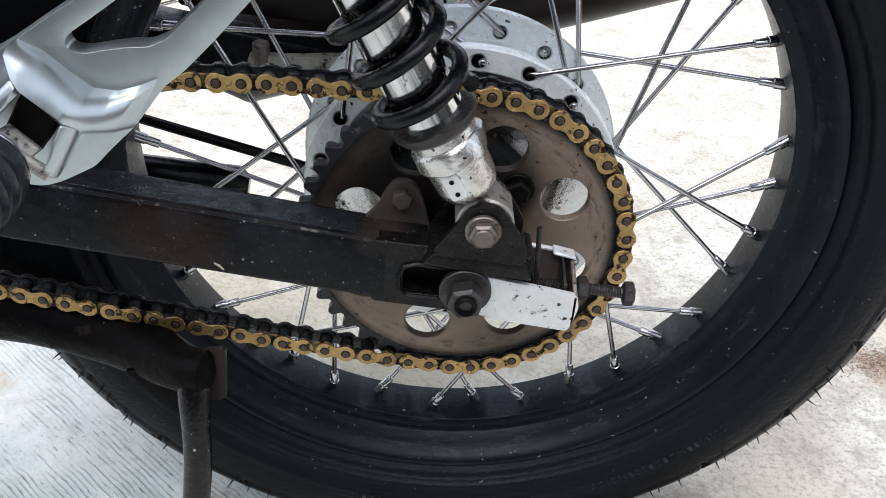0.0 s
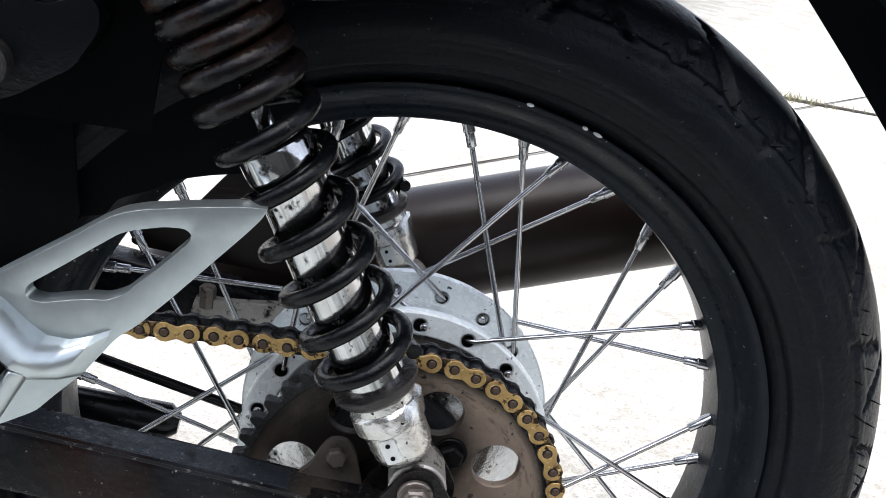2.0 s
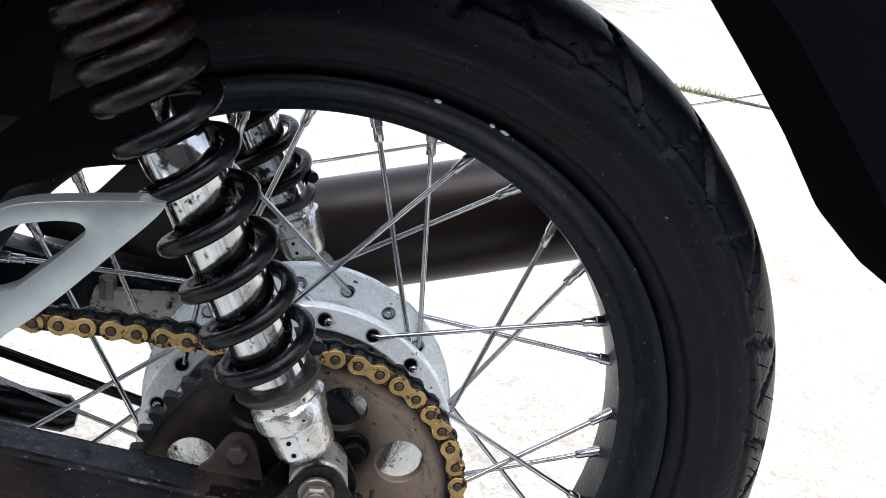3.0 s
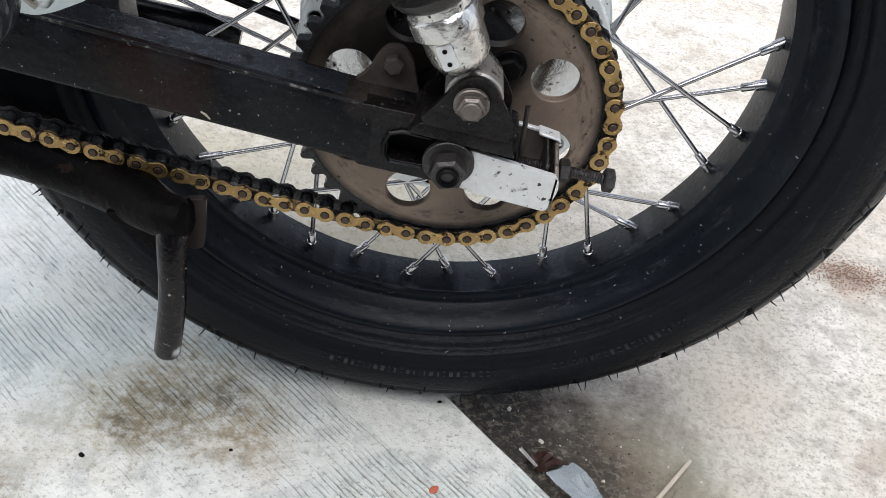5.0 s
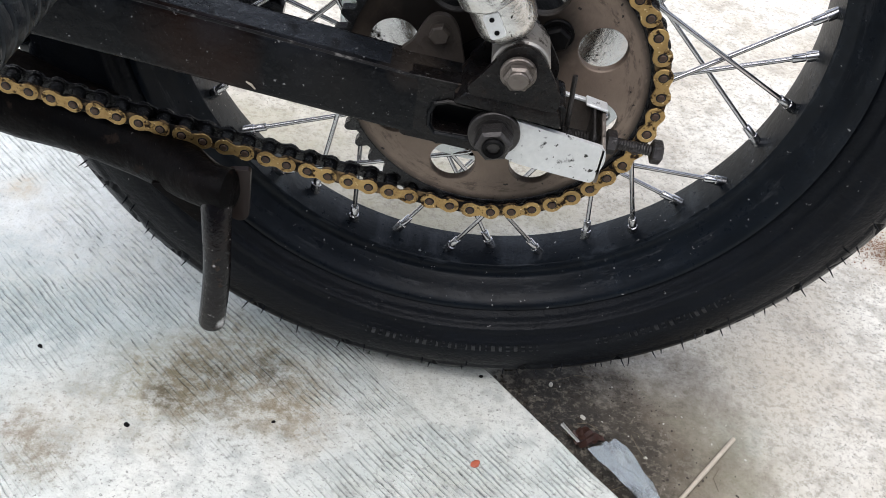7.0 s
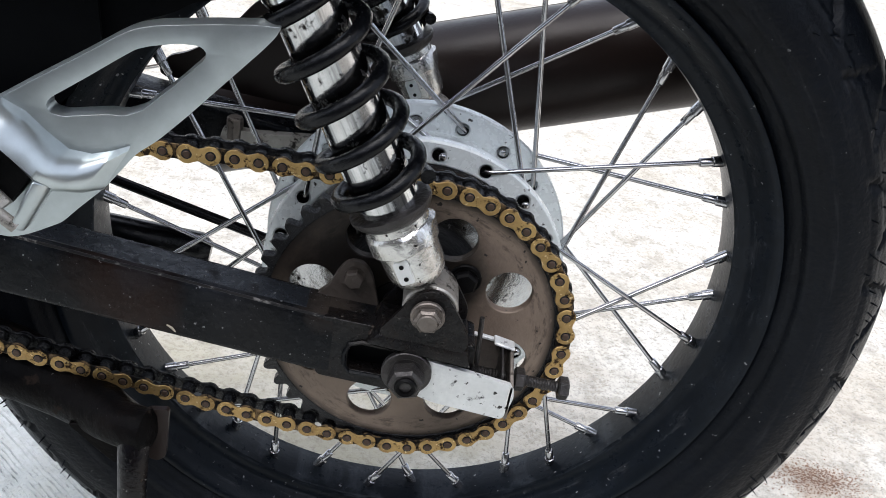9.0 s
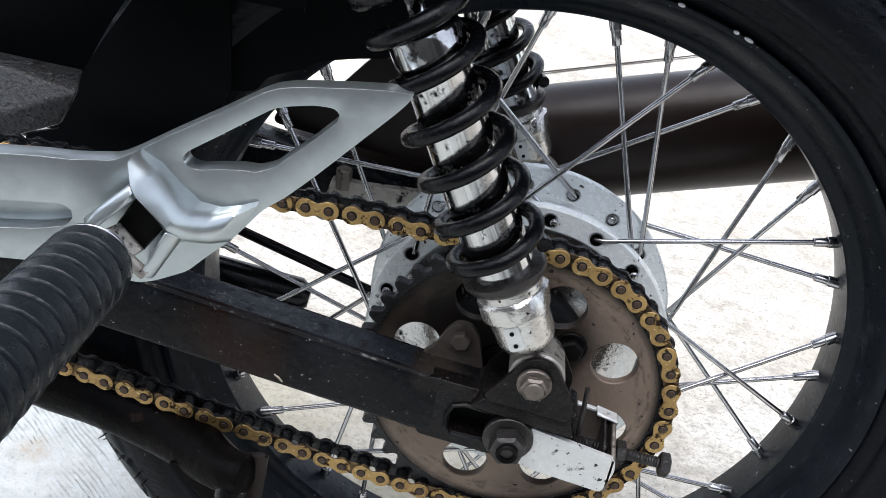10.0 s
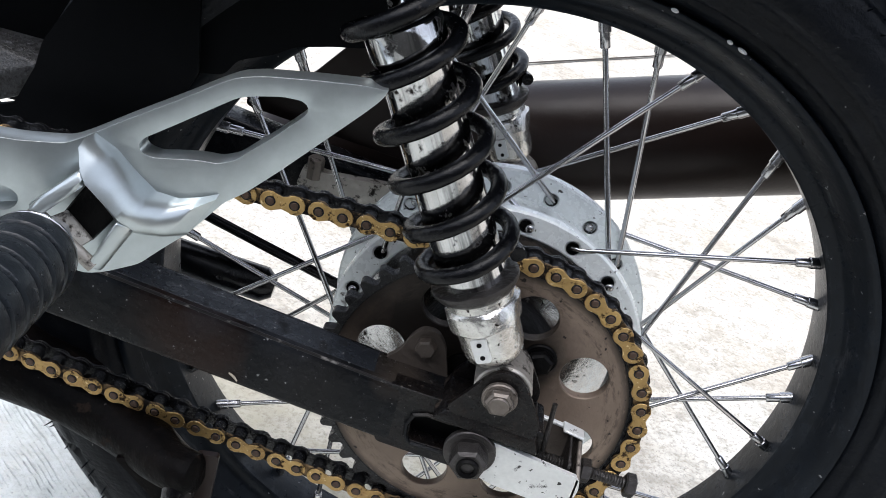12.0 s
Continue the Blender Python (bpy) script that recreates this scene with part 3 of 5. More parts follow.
def tyre_mesh():
    """Rounded section with shoulder ridges and curved tread grooves."""
    nu, nv = 540, 112
    sec = []
    for j in range(nv + 1):
        t = -1 + 2 * j / nv
        ang = t * radians(132)
        w, h = 0.0545, 0.0465
        y = w * math.sin(ang) * (1 if abs(ang) < radians(90) else 1 - 0.20 * ((abs(ang) - radians(90)) / radians(52)) ** 1.5)
        r = TR - h + h * math.cos(ang)
        if abs(ang) < radians(60):
            r -= 0.002 * (ang / radians(60)) ** 2
        sec.append((t, ang, r, y))
    pts = np.zeros((nu, nv + 1, 3))
    for i in range(nu):
        th = 2 * math.pi * i / nu
        for j, (t, ang, r, y) in enumerate(sec):
            dr = 0.0
            deg = math.degrees(ang)
            s = abs(deg)
            if s < 74:
                side = 1 if deg > 0 else -1
                u = (math.degrees(th) + side * 4.0 + 9.0 * (s / 74) ** 1.6) % 14.4
                if 12 < s < 66 and abs(u - 4) < 0.62:
                    dr = -0.0042
                u2 = (math.degrees(th) + 5.5 + side * 3.0 - 6.0 * s / 74) % 14.4
                if 40 < s < 72 and abs(u2 - 7) < 0.5:
                    dr = -0.003
                if s < 1.8:
                    dr = -0.004
            elif 101 < s < 103.5:
                dr = 0.0010
            elif 112 < s < 116:
                dr = 0.0016
            elif 119 <= s < 122:
                dr = -0.0012
            if s < 70:
                dr += 0.0010
            rr, yy = r + dr * math.cos(ang), y + dr * math.sin(ang)
            pts[i, j] = (rr * math.cos(th), WY + yy, max(rr * math.sin(th), -H + 0.0005))
    verts = pts.reshape(-1, 3).tolist()
    faces = [(i * (nv + 1) + j, i * (nv + 1) + j + 1, ((i + 1) % nu) * (nv + 1) + j + 1, ((i + 1) % nu) * (nv + 1) + j)
             for i in range(nu) for j in range(nv)]
    me = bpy.data.meshes.new("tyre")
    me.from_pydata(verts, [], faces)
    me.polygons.foreach_set("use_smooth", [True] * len(faces))
    me.materials.append(RUBBER)
    return me


tyre = put("tyre", tyre_mesh(), wheel, "worn black tyre with curved tread grooves")
rim_half = [(0.2252, 0.0345), (0.2275, 0.0362), (0.2284, 0.0374), (0.2280, 0.0388), (0.2262, 0.0388), (0.2240, 0.0372), (0.2210, 0.0340), (0.2166, 0.0270), (0.2130, 0.0212), (0.2114, 0.0196),
            (0.2080, 0.0184), (0.2046, 0.0176), (0.2034, 0.0164), (0.2027, 0.0100), (0.2024, 0.0)]
rim = part("rim", lathe([(r, WY - y) for r, y in rim_half] + [(r, WY + y) for r, y in rim_half[-2::-1]], 160), RIM, wheel, "black painted spoked rim with chips")

NIP0 = -121.97
hole_left, hole_right = [], []
for k in range(36):
    a = NIP0 + 10 * k + (40 if k % 4 in (2, 3) else -40)
    (hole_left if k % 2 else hole_right).append(radians(a))
FL, FR, HR = 0.0575, 0.1050, 0.0862


def flange(y0, y1, holes, name, edge, inner=0.06):
    bm = plate(ring((0, 0), edge, 120), [ring((HR * math.cos(a), HR * math.sin(a)), 0.0038, 14) for a in holes] + [ring((0, 0), inner, 60)], y0, y1, 0.0012)
    return part(name, bm, ALLOY, wheel, "cast alloy spoke flange")


hub = part("hub", lathe([(0.0, 0.051), (0.045, 0.052), (0.060, 0.056), (0.074, 0.0620), (0.0915, 0.0650), (0.0905, 0.0665), (0.0830, 0.0695), (0.0800, 0.0750), (0.0795, 0.0930), (0.0805, 0.1000), (0.0815, 0.1030), (0.0955, 0.1032),
                         (0.0955, 0.109), (0.088, 0.112), (0.086, 0.128), (0.07, 0.134), (0.0, 0.134)], 96), [ALLOY, HUBFACE], wheel, "polished alloy brake drum hub")
for f in hub.data.polygons:
    if f.center.y < 0.0630:
        f.material_index = 1
flange(FL - 0.003, FL + 0.004, hole_left, "flange", 0.0945, 0.0795)
part("hub_face", lathe([(0.0802, 0.0592), (0.0760, 0.0572), (0.0700, 0.0566), (0.0600, 0.0530), (0.0450, 0.0495), (0.0, 0.0490)], 96), HUBFACE, wheel, "polished dished hub face")
flange(FR - 0.004, FR + 0.004, hole_right, "flange", 0.0985)
# black cups put the shade inside the spoke holes into the colour
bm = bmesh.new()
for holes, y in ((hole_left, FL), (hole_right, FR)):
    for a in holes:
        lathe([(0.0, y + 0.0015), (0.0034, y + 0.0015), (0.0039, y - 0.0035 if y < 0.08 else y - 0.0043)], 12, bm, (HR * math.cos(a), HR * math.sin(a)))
part("spoke_seat", bm, GREASE_AND_SHADE, wheel, "black cups putting shade into the spoke holes")["kind"] = "stuff"


def spoke_mesh(left, lead):
    """Spoke and its nipple for a wheel angle of zero."""
    d = radians(40 if lead else -40)
    fy = (FL if left else FR)
    out = (-1 if left else 1) * (1 if lead else -1)
    hub_end = Vector((HR * math.cos(d), fy + out * 0.0045, HR * math.sin(d)))
    inner = Vector((HR * math.cos(d), fy - out * 0.005, HR * math.sin(d)))
    tip = Vector((0.2055, WY + (-0.0036 if left else 0.0036), 0))
    way = (tip - hub_end).normalized()
    spoke = sweep([inner, hub_end - Vector((0, out * 0.0015, 0)), hub_end + way * 0.004, tip - way * 0.004], 0.00165, 8)
    lathe([(0.0, inner.y - out * 0.0012), (0.0018, inner.y - out * 0.0010), (0.0026, inner.y), (0.0026, inner.y + out * 0.001), (0.0, inner.y + out * 0.001)], 10, spoke, (inner.x, inner.z))
    nipple = sweep([tip - way * 0.0185, tip - way * 0.018, tip - way * 0.010, tip - way * 0.0095, tip + way * 0.002],
                   [0.0022, 0.0028, 0.0029, 0.0036, 0.0036], 8)
    def mesh(b, name):
        me = part(name, b, ZINC, None, sharp=50)
        data = me.data
        bpy.data.objects.remove(me)
        return data
    return mesh(spoke, "spoke"), mesh(nipple, "nipple")


# degrees added to each spoke to fit the camera's view
VIEW_OFF = {1: -0.2, 2: -1.3, 4: -0.2, 6: -0.8, 7: -0.6, 8: 0.8, 9: 1.1, 11: 0.5, 12: 1.4, 13: 1.3, 14: 0.4, 16: 1.2, 17: 2.0, 18: -0.2, 19: 0.4, 20: -1.4, 21: -1.5, 22: -2.4, 23: -1.5, 24: -1.5, 25: -1.6, 26: -1.7, 27: -1.7, 28: -1.0}
kinds = {(l, d): spoke_mesh(l, d) for l in (True, False) for d in (True, False)}
for k in range(36):
    sp, ni = kinds[(k % 2 == 1, k % 4 in (2, 3))]
    m = Matrix.Translation(AXLE) @ Matrix.Rotation(-radians(NIP0 + 10 * k + VIEW_OFF.get(k, 0)), 4, "Y")
    put("spoke", sp, wheel, at=m)
    put("nipple", ni, wheel, at=m)

# sprocket
PITCH, TEETH = 0.0127, 45
PR = PITCH / 2 / math.sin(math.pi / TEETH)
A0 = 85.12           # angle of the first chain pin past the top
loop = []
for k in range(TEETH):
    a = radians(A0) + 2 * math.pi * k / TEETH
    w = 2 * math.pi / TEETH
    for f, r in ((-0.18, 0.0884), (0.0, 0.0879), (0.18, 0.0884), (0.25, 0.0903), (0.30, 0.0920), (0.36, 0.0933), (0.44, 0.0939), (0.56, 0.0939), (0.64, 0.0933), (0.70, 0.0920), (0.75, 0.0903)):
        loop.append((r * math.cos(a + f * w), r * math.sin(a + f * w)))
sprocket_holes = [ring((0.0612 * math.cos(radians(29 + 45 * k)), 0.0612 * math.sin(radians(29 + 45 * k))), 0.0135, 32) for k in range(8)]
bm = plate(ring((0, 0), 0.0850, 120), sprocket_holes + [ring((0, 0), 0.03, 40)], 0.0046, 0.0106, 0.0005)
sprocket = part("sprocket", bm, SPROCKET, bike, "brown-grey steel sprocket with eight round holes")
part("tooth_ring", plate(loop, [ring((0, 0), 0.0846, 120)], 0.0043, 0.0109, 0.0008), GREASE_AND_SHADE, sprocket, "toothed rim black with grease")
part("sprocket_carrier", lathe([(0.0, 0.0), (0.026, 0.0), (0.03, 0.003), (0.03, 0.0107), (0.043, 0.0107), (0.0445, 0.013), (0.0445, 0.05), (0.0, 0.05)], 64), DARK, bike, "dark greasy sprocket carrier")
for k in range(4):
    a = radians(53 + 90 * k)
    c = (0.0445 * math.cos(a), 0.0445 * math.sin(a))
    bm = hexbolt(c, 0.0075, -0.0035, 0.0022, turn=0.4 + k)
    disc(c, 0.0095, 0.0022, 0.0048, 24, bm=bm)
    part("sprocket_bolt", bm, DARK, sprocket)

# chain
def capsule(r, waist, n=9):
    out = []
    for cx, s in ((PITCH / 2, 1), (-PITCH / 2, -1)):
        for k in range(n + 1):
            a = radians(-128 + 256 * k / n)
            out.append((cx + s * r * math.cos(a), s * r * math.sin(a)))
        out.append((0, s * waist))
    return out


def link_mesh(outer):
    """Outer or inner chain link about its middle, near face at y = 0."""
    ys = ((0.0, 0.0013), (0.0133, 0.0146)) if outer else ((0.0017, 0.0030), (0.0116, 0.0129))
    r, waist = (0.0057, 0.0036) if outer else (0.0056, 0.0044)
    bm = plate(capsule(r, waist), [], *ys[0], bev=0.00035, mat=0 if outer else 3)
    plate(capsule(r, waist), [], *ys[1], bev=0.0, bm=bm, mat=1)
    for x in (-PITCH / 2, PITCH / 2):
        if outer:
            disc((x, 0), 0.0021, -0.0008, 0.0152, 12, 0.0004, bm, mat=2)
            lathe([(0.0021, -0.00015), (0.0028, -0.00015), (0.0030, 0.0001)], 14, bm, (x, 0), mat=1)
        else:
            disc((x, 0), 0.00425, 0.0031, 0.0115, 14, 0.0003, bm, mat=1)
    if outer:
        for f in bm.faces:
            if f.material_index == 0 and f.normal.y > -0.35:
                f.material_index = 3
    ob = part("link", bm, [GOLD, GREASE_AND_SHADE, PIN, GOLD_DIRTY], None, sharp=40)
    me = ob.data
    bpy.data.objects.remove(ob)
    return me


def chain_pins():
    """Pins from the front top run, round the sprocket, to the front lower run."""
    pins = {}
    for k in range(0, 23):
        a = radians(A0 - 8 * k)
        pins[k] = Vector((PR * math.cos(a), PR * math.sin(a)))
    x, z = PR * math.cos(radians(A0 + 8)), PR * math.sin(radians(A0 + 8))
    pins[-1] = Vector((x, z))
    for k in range(2, 40):
        x -= PITCH
        z += 0.0002 * math.sin(k * 1.7)
        pins[-k] = Vector((x, 0.0902 + 0.0006 * math.sin(k * 0.9) - 0.03 * max(0, -x - 0.16)))
    p = pins[22]
    for k in range(23, 62):
        slope = min(0.095 + 1.0 * max(0.0, -p.x - 0.02), 0.178)
        d = Vector((-1, slope)).normalized() * PITCH
        p = p + d
        pins[k] = p.copy()
    return pins


chain = empty("drive_chain", bike, "gold-plated roller chain black with grease")
links = {True: link_mesh(True), False: link_mesh(False)}
pins = chain_pins()
for k in range(-38, 61):
    a, b = pins[k], pins[k + 1]
    c, d = (a + b) / 2, b - a
    ang = math.atan2(d.y, d.x)
    put("link", links[k % 2 == 1], chain, at=Matrix.Translation(AXLE + Vector((c.x, 0, c.y))) @ Matrix.Rotation(-ang, 4, "Y"))

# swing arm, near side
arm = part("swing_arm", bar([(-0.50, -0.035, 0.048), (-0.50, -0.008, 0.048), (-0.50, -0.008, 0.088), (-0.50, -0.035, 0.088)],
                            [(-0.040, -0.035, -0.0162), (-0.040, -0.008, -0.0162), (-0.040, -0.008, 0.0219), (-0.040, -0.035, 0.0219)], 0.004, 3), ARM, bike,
           "black painted box-section swing arm with grime, chips and painted-in sky light")
slot = rounded([(-0.033, -0.0070), (-0.031, -0.0098), (0.026, -0.0125), (0.026, 0.0035), (-0.028, 0.0085), (-0.033, 0.0050)], 0.006)
end_line = rounded([(-0.050, -0.0160), (0.036, -0.0245), (0.036, 0.0160), (-0.050, 0.0232)], 0.004)
part("arm_end", plate(end_line, [slot], -0.0346, -0.0240, 0.001), CRUST, arm)
part("inner_wall", plate(end_line, [], -0.0240, -0.0095), ARM, arm)
chips = material("chipped_edge_paint", (0.010, 0.010, 0.011), 0.4, spec=0.3, tint=(0.018, 0.017, 0.017), scale=60, amount=1.0, spots=(0.13, 0.125, 0.12), spot_scale=150, spot_cut=0.56)
part("worn_edge", sweep([(-0.49, -0.0336, 0.0853), (-0.30, -0.0336, 0.0580), (-0.045, -0.0336, 0.0214)], 0.0009, 8), chips, arm, "chipped paint edge")
# added sheet: paler paint carries the sky light and dust on top
skylit_top = material("skylit_dusty_arm_paint", (0.012, 0.0145, 0.0185), 0.28, spec=0.30, tint=(0.022, 0.025, 0.030), scale=30, amount=0.9, bump=0.35, bump_scale=110, spots=(0.006, 0.0065, 0.008), spot_scale=50, spot_cut=0.58,
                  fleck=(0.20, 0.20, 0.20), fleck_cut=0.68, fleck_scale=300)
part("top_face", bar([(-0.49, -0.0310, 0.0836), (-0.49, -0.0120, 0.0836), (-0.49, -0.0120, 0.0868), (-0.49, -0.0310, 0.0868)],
                     [(-0.058, -0.0310, 0.0218), (-0.058, -0.0120, 0.0218), (-0.058, -0.0120, 0.0248), (-0.058, -0.0310, 0.0248)], 0.0006, 1), skylit_top, arm, "added top sheet, blue-black lightened for sky light and dust")
# black sheet in the slot puts its inner shade into the colour
part("slot_floor", plate(slot, [], -0.0250, -0.0236), PLASTIC, arm)
part("slot_rim", sweep([(0.020, -0.0350, 0.0050), (-0.026, -0.0352, 0.0098), (-0.0325, -0.0352, 0.0075), (-0.0350, -0.0352, 0.0010), (-0.0345, -0.0352, -0.0065), (-0.0310, -0.0352, -0.0110), (-0.010, -0.0350, -0.0125)], 0.0013, 6), ARM, arm)
LUG = [(-0.0185, 0.0262), (-0.0152, 0.0225), (0.0054, 0.0212), (0.0290, 0.0185), (0.0300, 0.0281), (0.0253, 0.0365), (0.0181, 0.0480), (0.0126, 0.0532), (0.0058, 0.0548), (-0.0015, 0.0516), (-0.0089, 0.0400)]
part("shock_lug", plate(rounded(LUG, 0.004), [], -0.0455, -0.0425, 0.0008),
     CRUST, arm, "black triangular shock lug")
part("shock_lug", plate(rounded(LUG, 0.004), [], -0.0165, -0.0135, 0.0008), CRUST, arm)
part("lug_foot", bar([(-0.024, -0.0455, 0.0165), (-0.024, -0.0135, 0.0165), (-0.018, -0.0135, 0.0255), (-0.018, -0.0455, 0.0235)], [(0.034, -0.0455, 0.0090), (0.034, -0.0135, 0.0090), (0.030, -0.0135, 0.0215), (0.030, -0.0455, 0.0195)], 0.0012, 2), CRUST, arm)
bm = plate(rounded([(-0.056, 0.022), (-0.018, 0.014), (-0.022, 0.028), (-0.0255, 0.040), (-0.031, 0.0470), (-0.0395, 0.0470), (-0.0445, 0.040), (-0.0480, 0.030)], 0.004), [], -0.014, -0.010, 0.0008)
hexbolt((-0.0352, 0.0375), 0.0058, -0.0195, -0.014, bm=bm)
part("guard_tab", bm, DUSTY, arm, "brown grimy chain guard tab with a bolt")

# chain adjuster and axle nut
adj = empty("chain_adjuster", bike, "scratched plated chain adjuster with a long bolt")
part("plate", plate(rounded([(-0.002, 0.0105), (0.060, -0.0015), (0.0615, -0.010), (0.0575, -0.0255), (0.016, -0.0195), (-0.004, -0.0125), (-0.012, -0.002)], 0.003), [],
                    -0.0415, -0.0385, 0.0006), PLATED, adj, "white-grey plated steel with black scratches")
part("end_plate", bar([(0.0578, -0.0415, -0.025), (0.0602, -0.0415, -0.025), (0.0602, -0.0415, -0.0020), (0.0578, -0.0415, -0.0020)],
                      [(0.0578, -0.010, -0.020), (0.0602, -0.010, -0.020), (0.0602, -0.010, 0.0065), (0.0578, -0.010, 0.0065)], 0.0006, 1), WASHER, adj)
part("inner_end", bar([(0.0525, -0.0375, -0.018), (0.0540, -0.0375, -0.018), (0.0540, -0.0375, 0.0030), (0.0525, -0.0375, 0.0030)],
                      [(0.0525, -0.014, -0.018), (0.0540, -0.014, -0.018), (0.0540, -0.014, 0.0075), (0.0525, -0.014, 0.0075)], 0.0004, 1), BOLT, adj)
part("cap_edge", bar([(0.030, -0.0130, 0.0100), (0.030, -0.0100, 0.0100), (0.030, -0.0100, 0.0118), (0.030, -0.0130, 0.0118)],
                     [(0.0600, -0.0130, 0.0045), (0.0600, -0.0100, 0.0045), (0.0600, -0.0100, 0.0065), (0.0600, -0.0130, 0.0065)], 0.0004, 1), PLATED, adj)
part("cap_back", plate(rounded([(0.034, -0.023), (0.0595, -0.024), (0.0595, 0.0045), (0.034, 0.0100)], 0.001), [], -0.0125, -0.0100), DUSTY, adj, "rusty brown inner face")
part("cap_corner", bar([(0.0480, -0.0180, 0.0078), (0.0480, -0.0100, 0.0082), (0.0480, -0.0100, 0.0102), (0.0480, -0.0180, 0.0096)],
                       [(0.0605, -0.0180, 0.0050), (0.0605, -0.0100, 0.0052), (0.0605, -0.0100, 0.0072), (0.0605, -0.0180, 0.0068)], 0.0006, 1), PLATED, adj, "white chipped corner")
part("guide_edge", sweep([(0.0365, -0.030, 0.0330), (0.0375, -0.030, 0.0180), (0.0385, -0.030, 0.0020)], 0.0014, 8), BOLT, adj, "thin rusty pin")
steps = 66
bm = sweep([Vector((0.035, -0.024, -0.0065)).lerp(Vector((0.088, -0.024, -0.0105)), k / steps) for k in range(steps + 1)], [0.0034 if k % 2 else 0.0029 for k in range(steps + 1)], 12)
bm2 = plate(ring((0, 0), 0.0068, 6), [], 0.0, 0.006, 0.0008)
join(bm, bm2, Matrix.Translation((0.094, -0.024, -0.011)) @ Matrix.Rotation(radians(90), 4, "Z"))
bm2 = plate(ring((0, 0), 0.0068, 6), [], 0.0, 0.006, 0.0008)
join(bm, bm2, Matrix.Translation((0.068, -0.024, -0.0088)) @ Matrix.Rotation(radians(90), 4, "Z"))
part("adjuster_bolt", bm, BOLT, adj, "dark adjuster bolt with lock nut")
nut = part("axle_nut", hexbolt((0, 0), 0.0100, -0.0565, -0.0455, turn=0.25), BOLT, bike, "dark flanged axle nut")
part("washer", disc((0, 0), 0.0138, -0.0455, -0.0415, 36), BOLT, nut)
part("axle", lathe([(0.0, -0.050), (0.0030, -0.052), (0.0036, -0.0582), (0.0052, -0.0588), (0.0060, -0.0578), (0.0060, 0.22), (0.0, 0.22)], 28), DARK, nut, "dark hollow axle end")

# shocks
EYE = Vector((0.0070, -0.03, 0.0400))
TILTED = radians(-28.4)


def coil_path():
    pts, s, a = [], 0.0675, radians(8)
    while s < 0.2710:
        pitch = 0.012 if s < 0.0765 else 0.0245 if s < 0.1895 else max(0.0125, 0.0245 - 0.3 * (s - 0.1895))
        pts.append((0.0232 * math.cos(a), 0.0232 * math.sin(a), s))
        a += radians(12)
        s += pitch * 12 / 360
    return pts


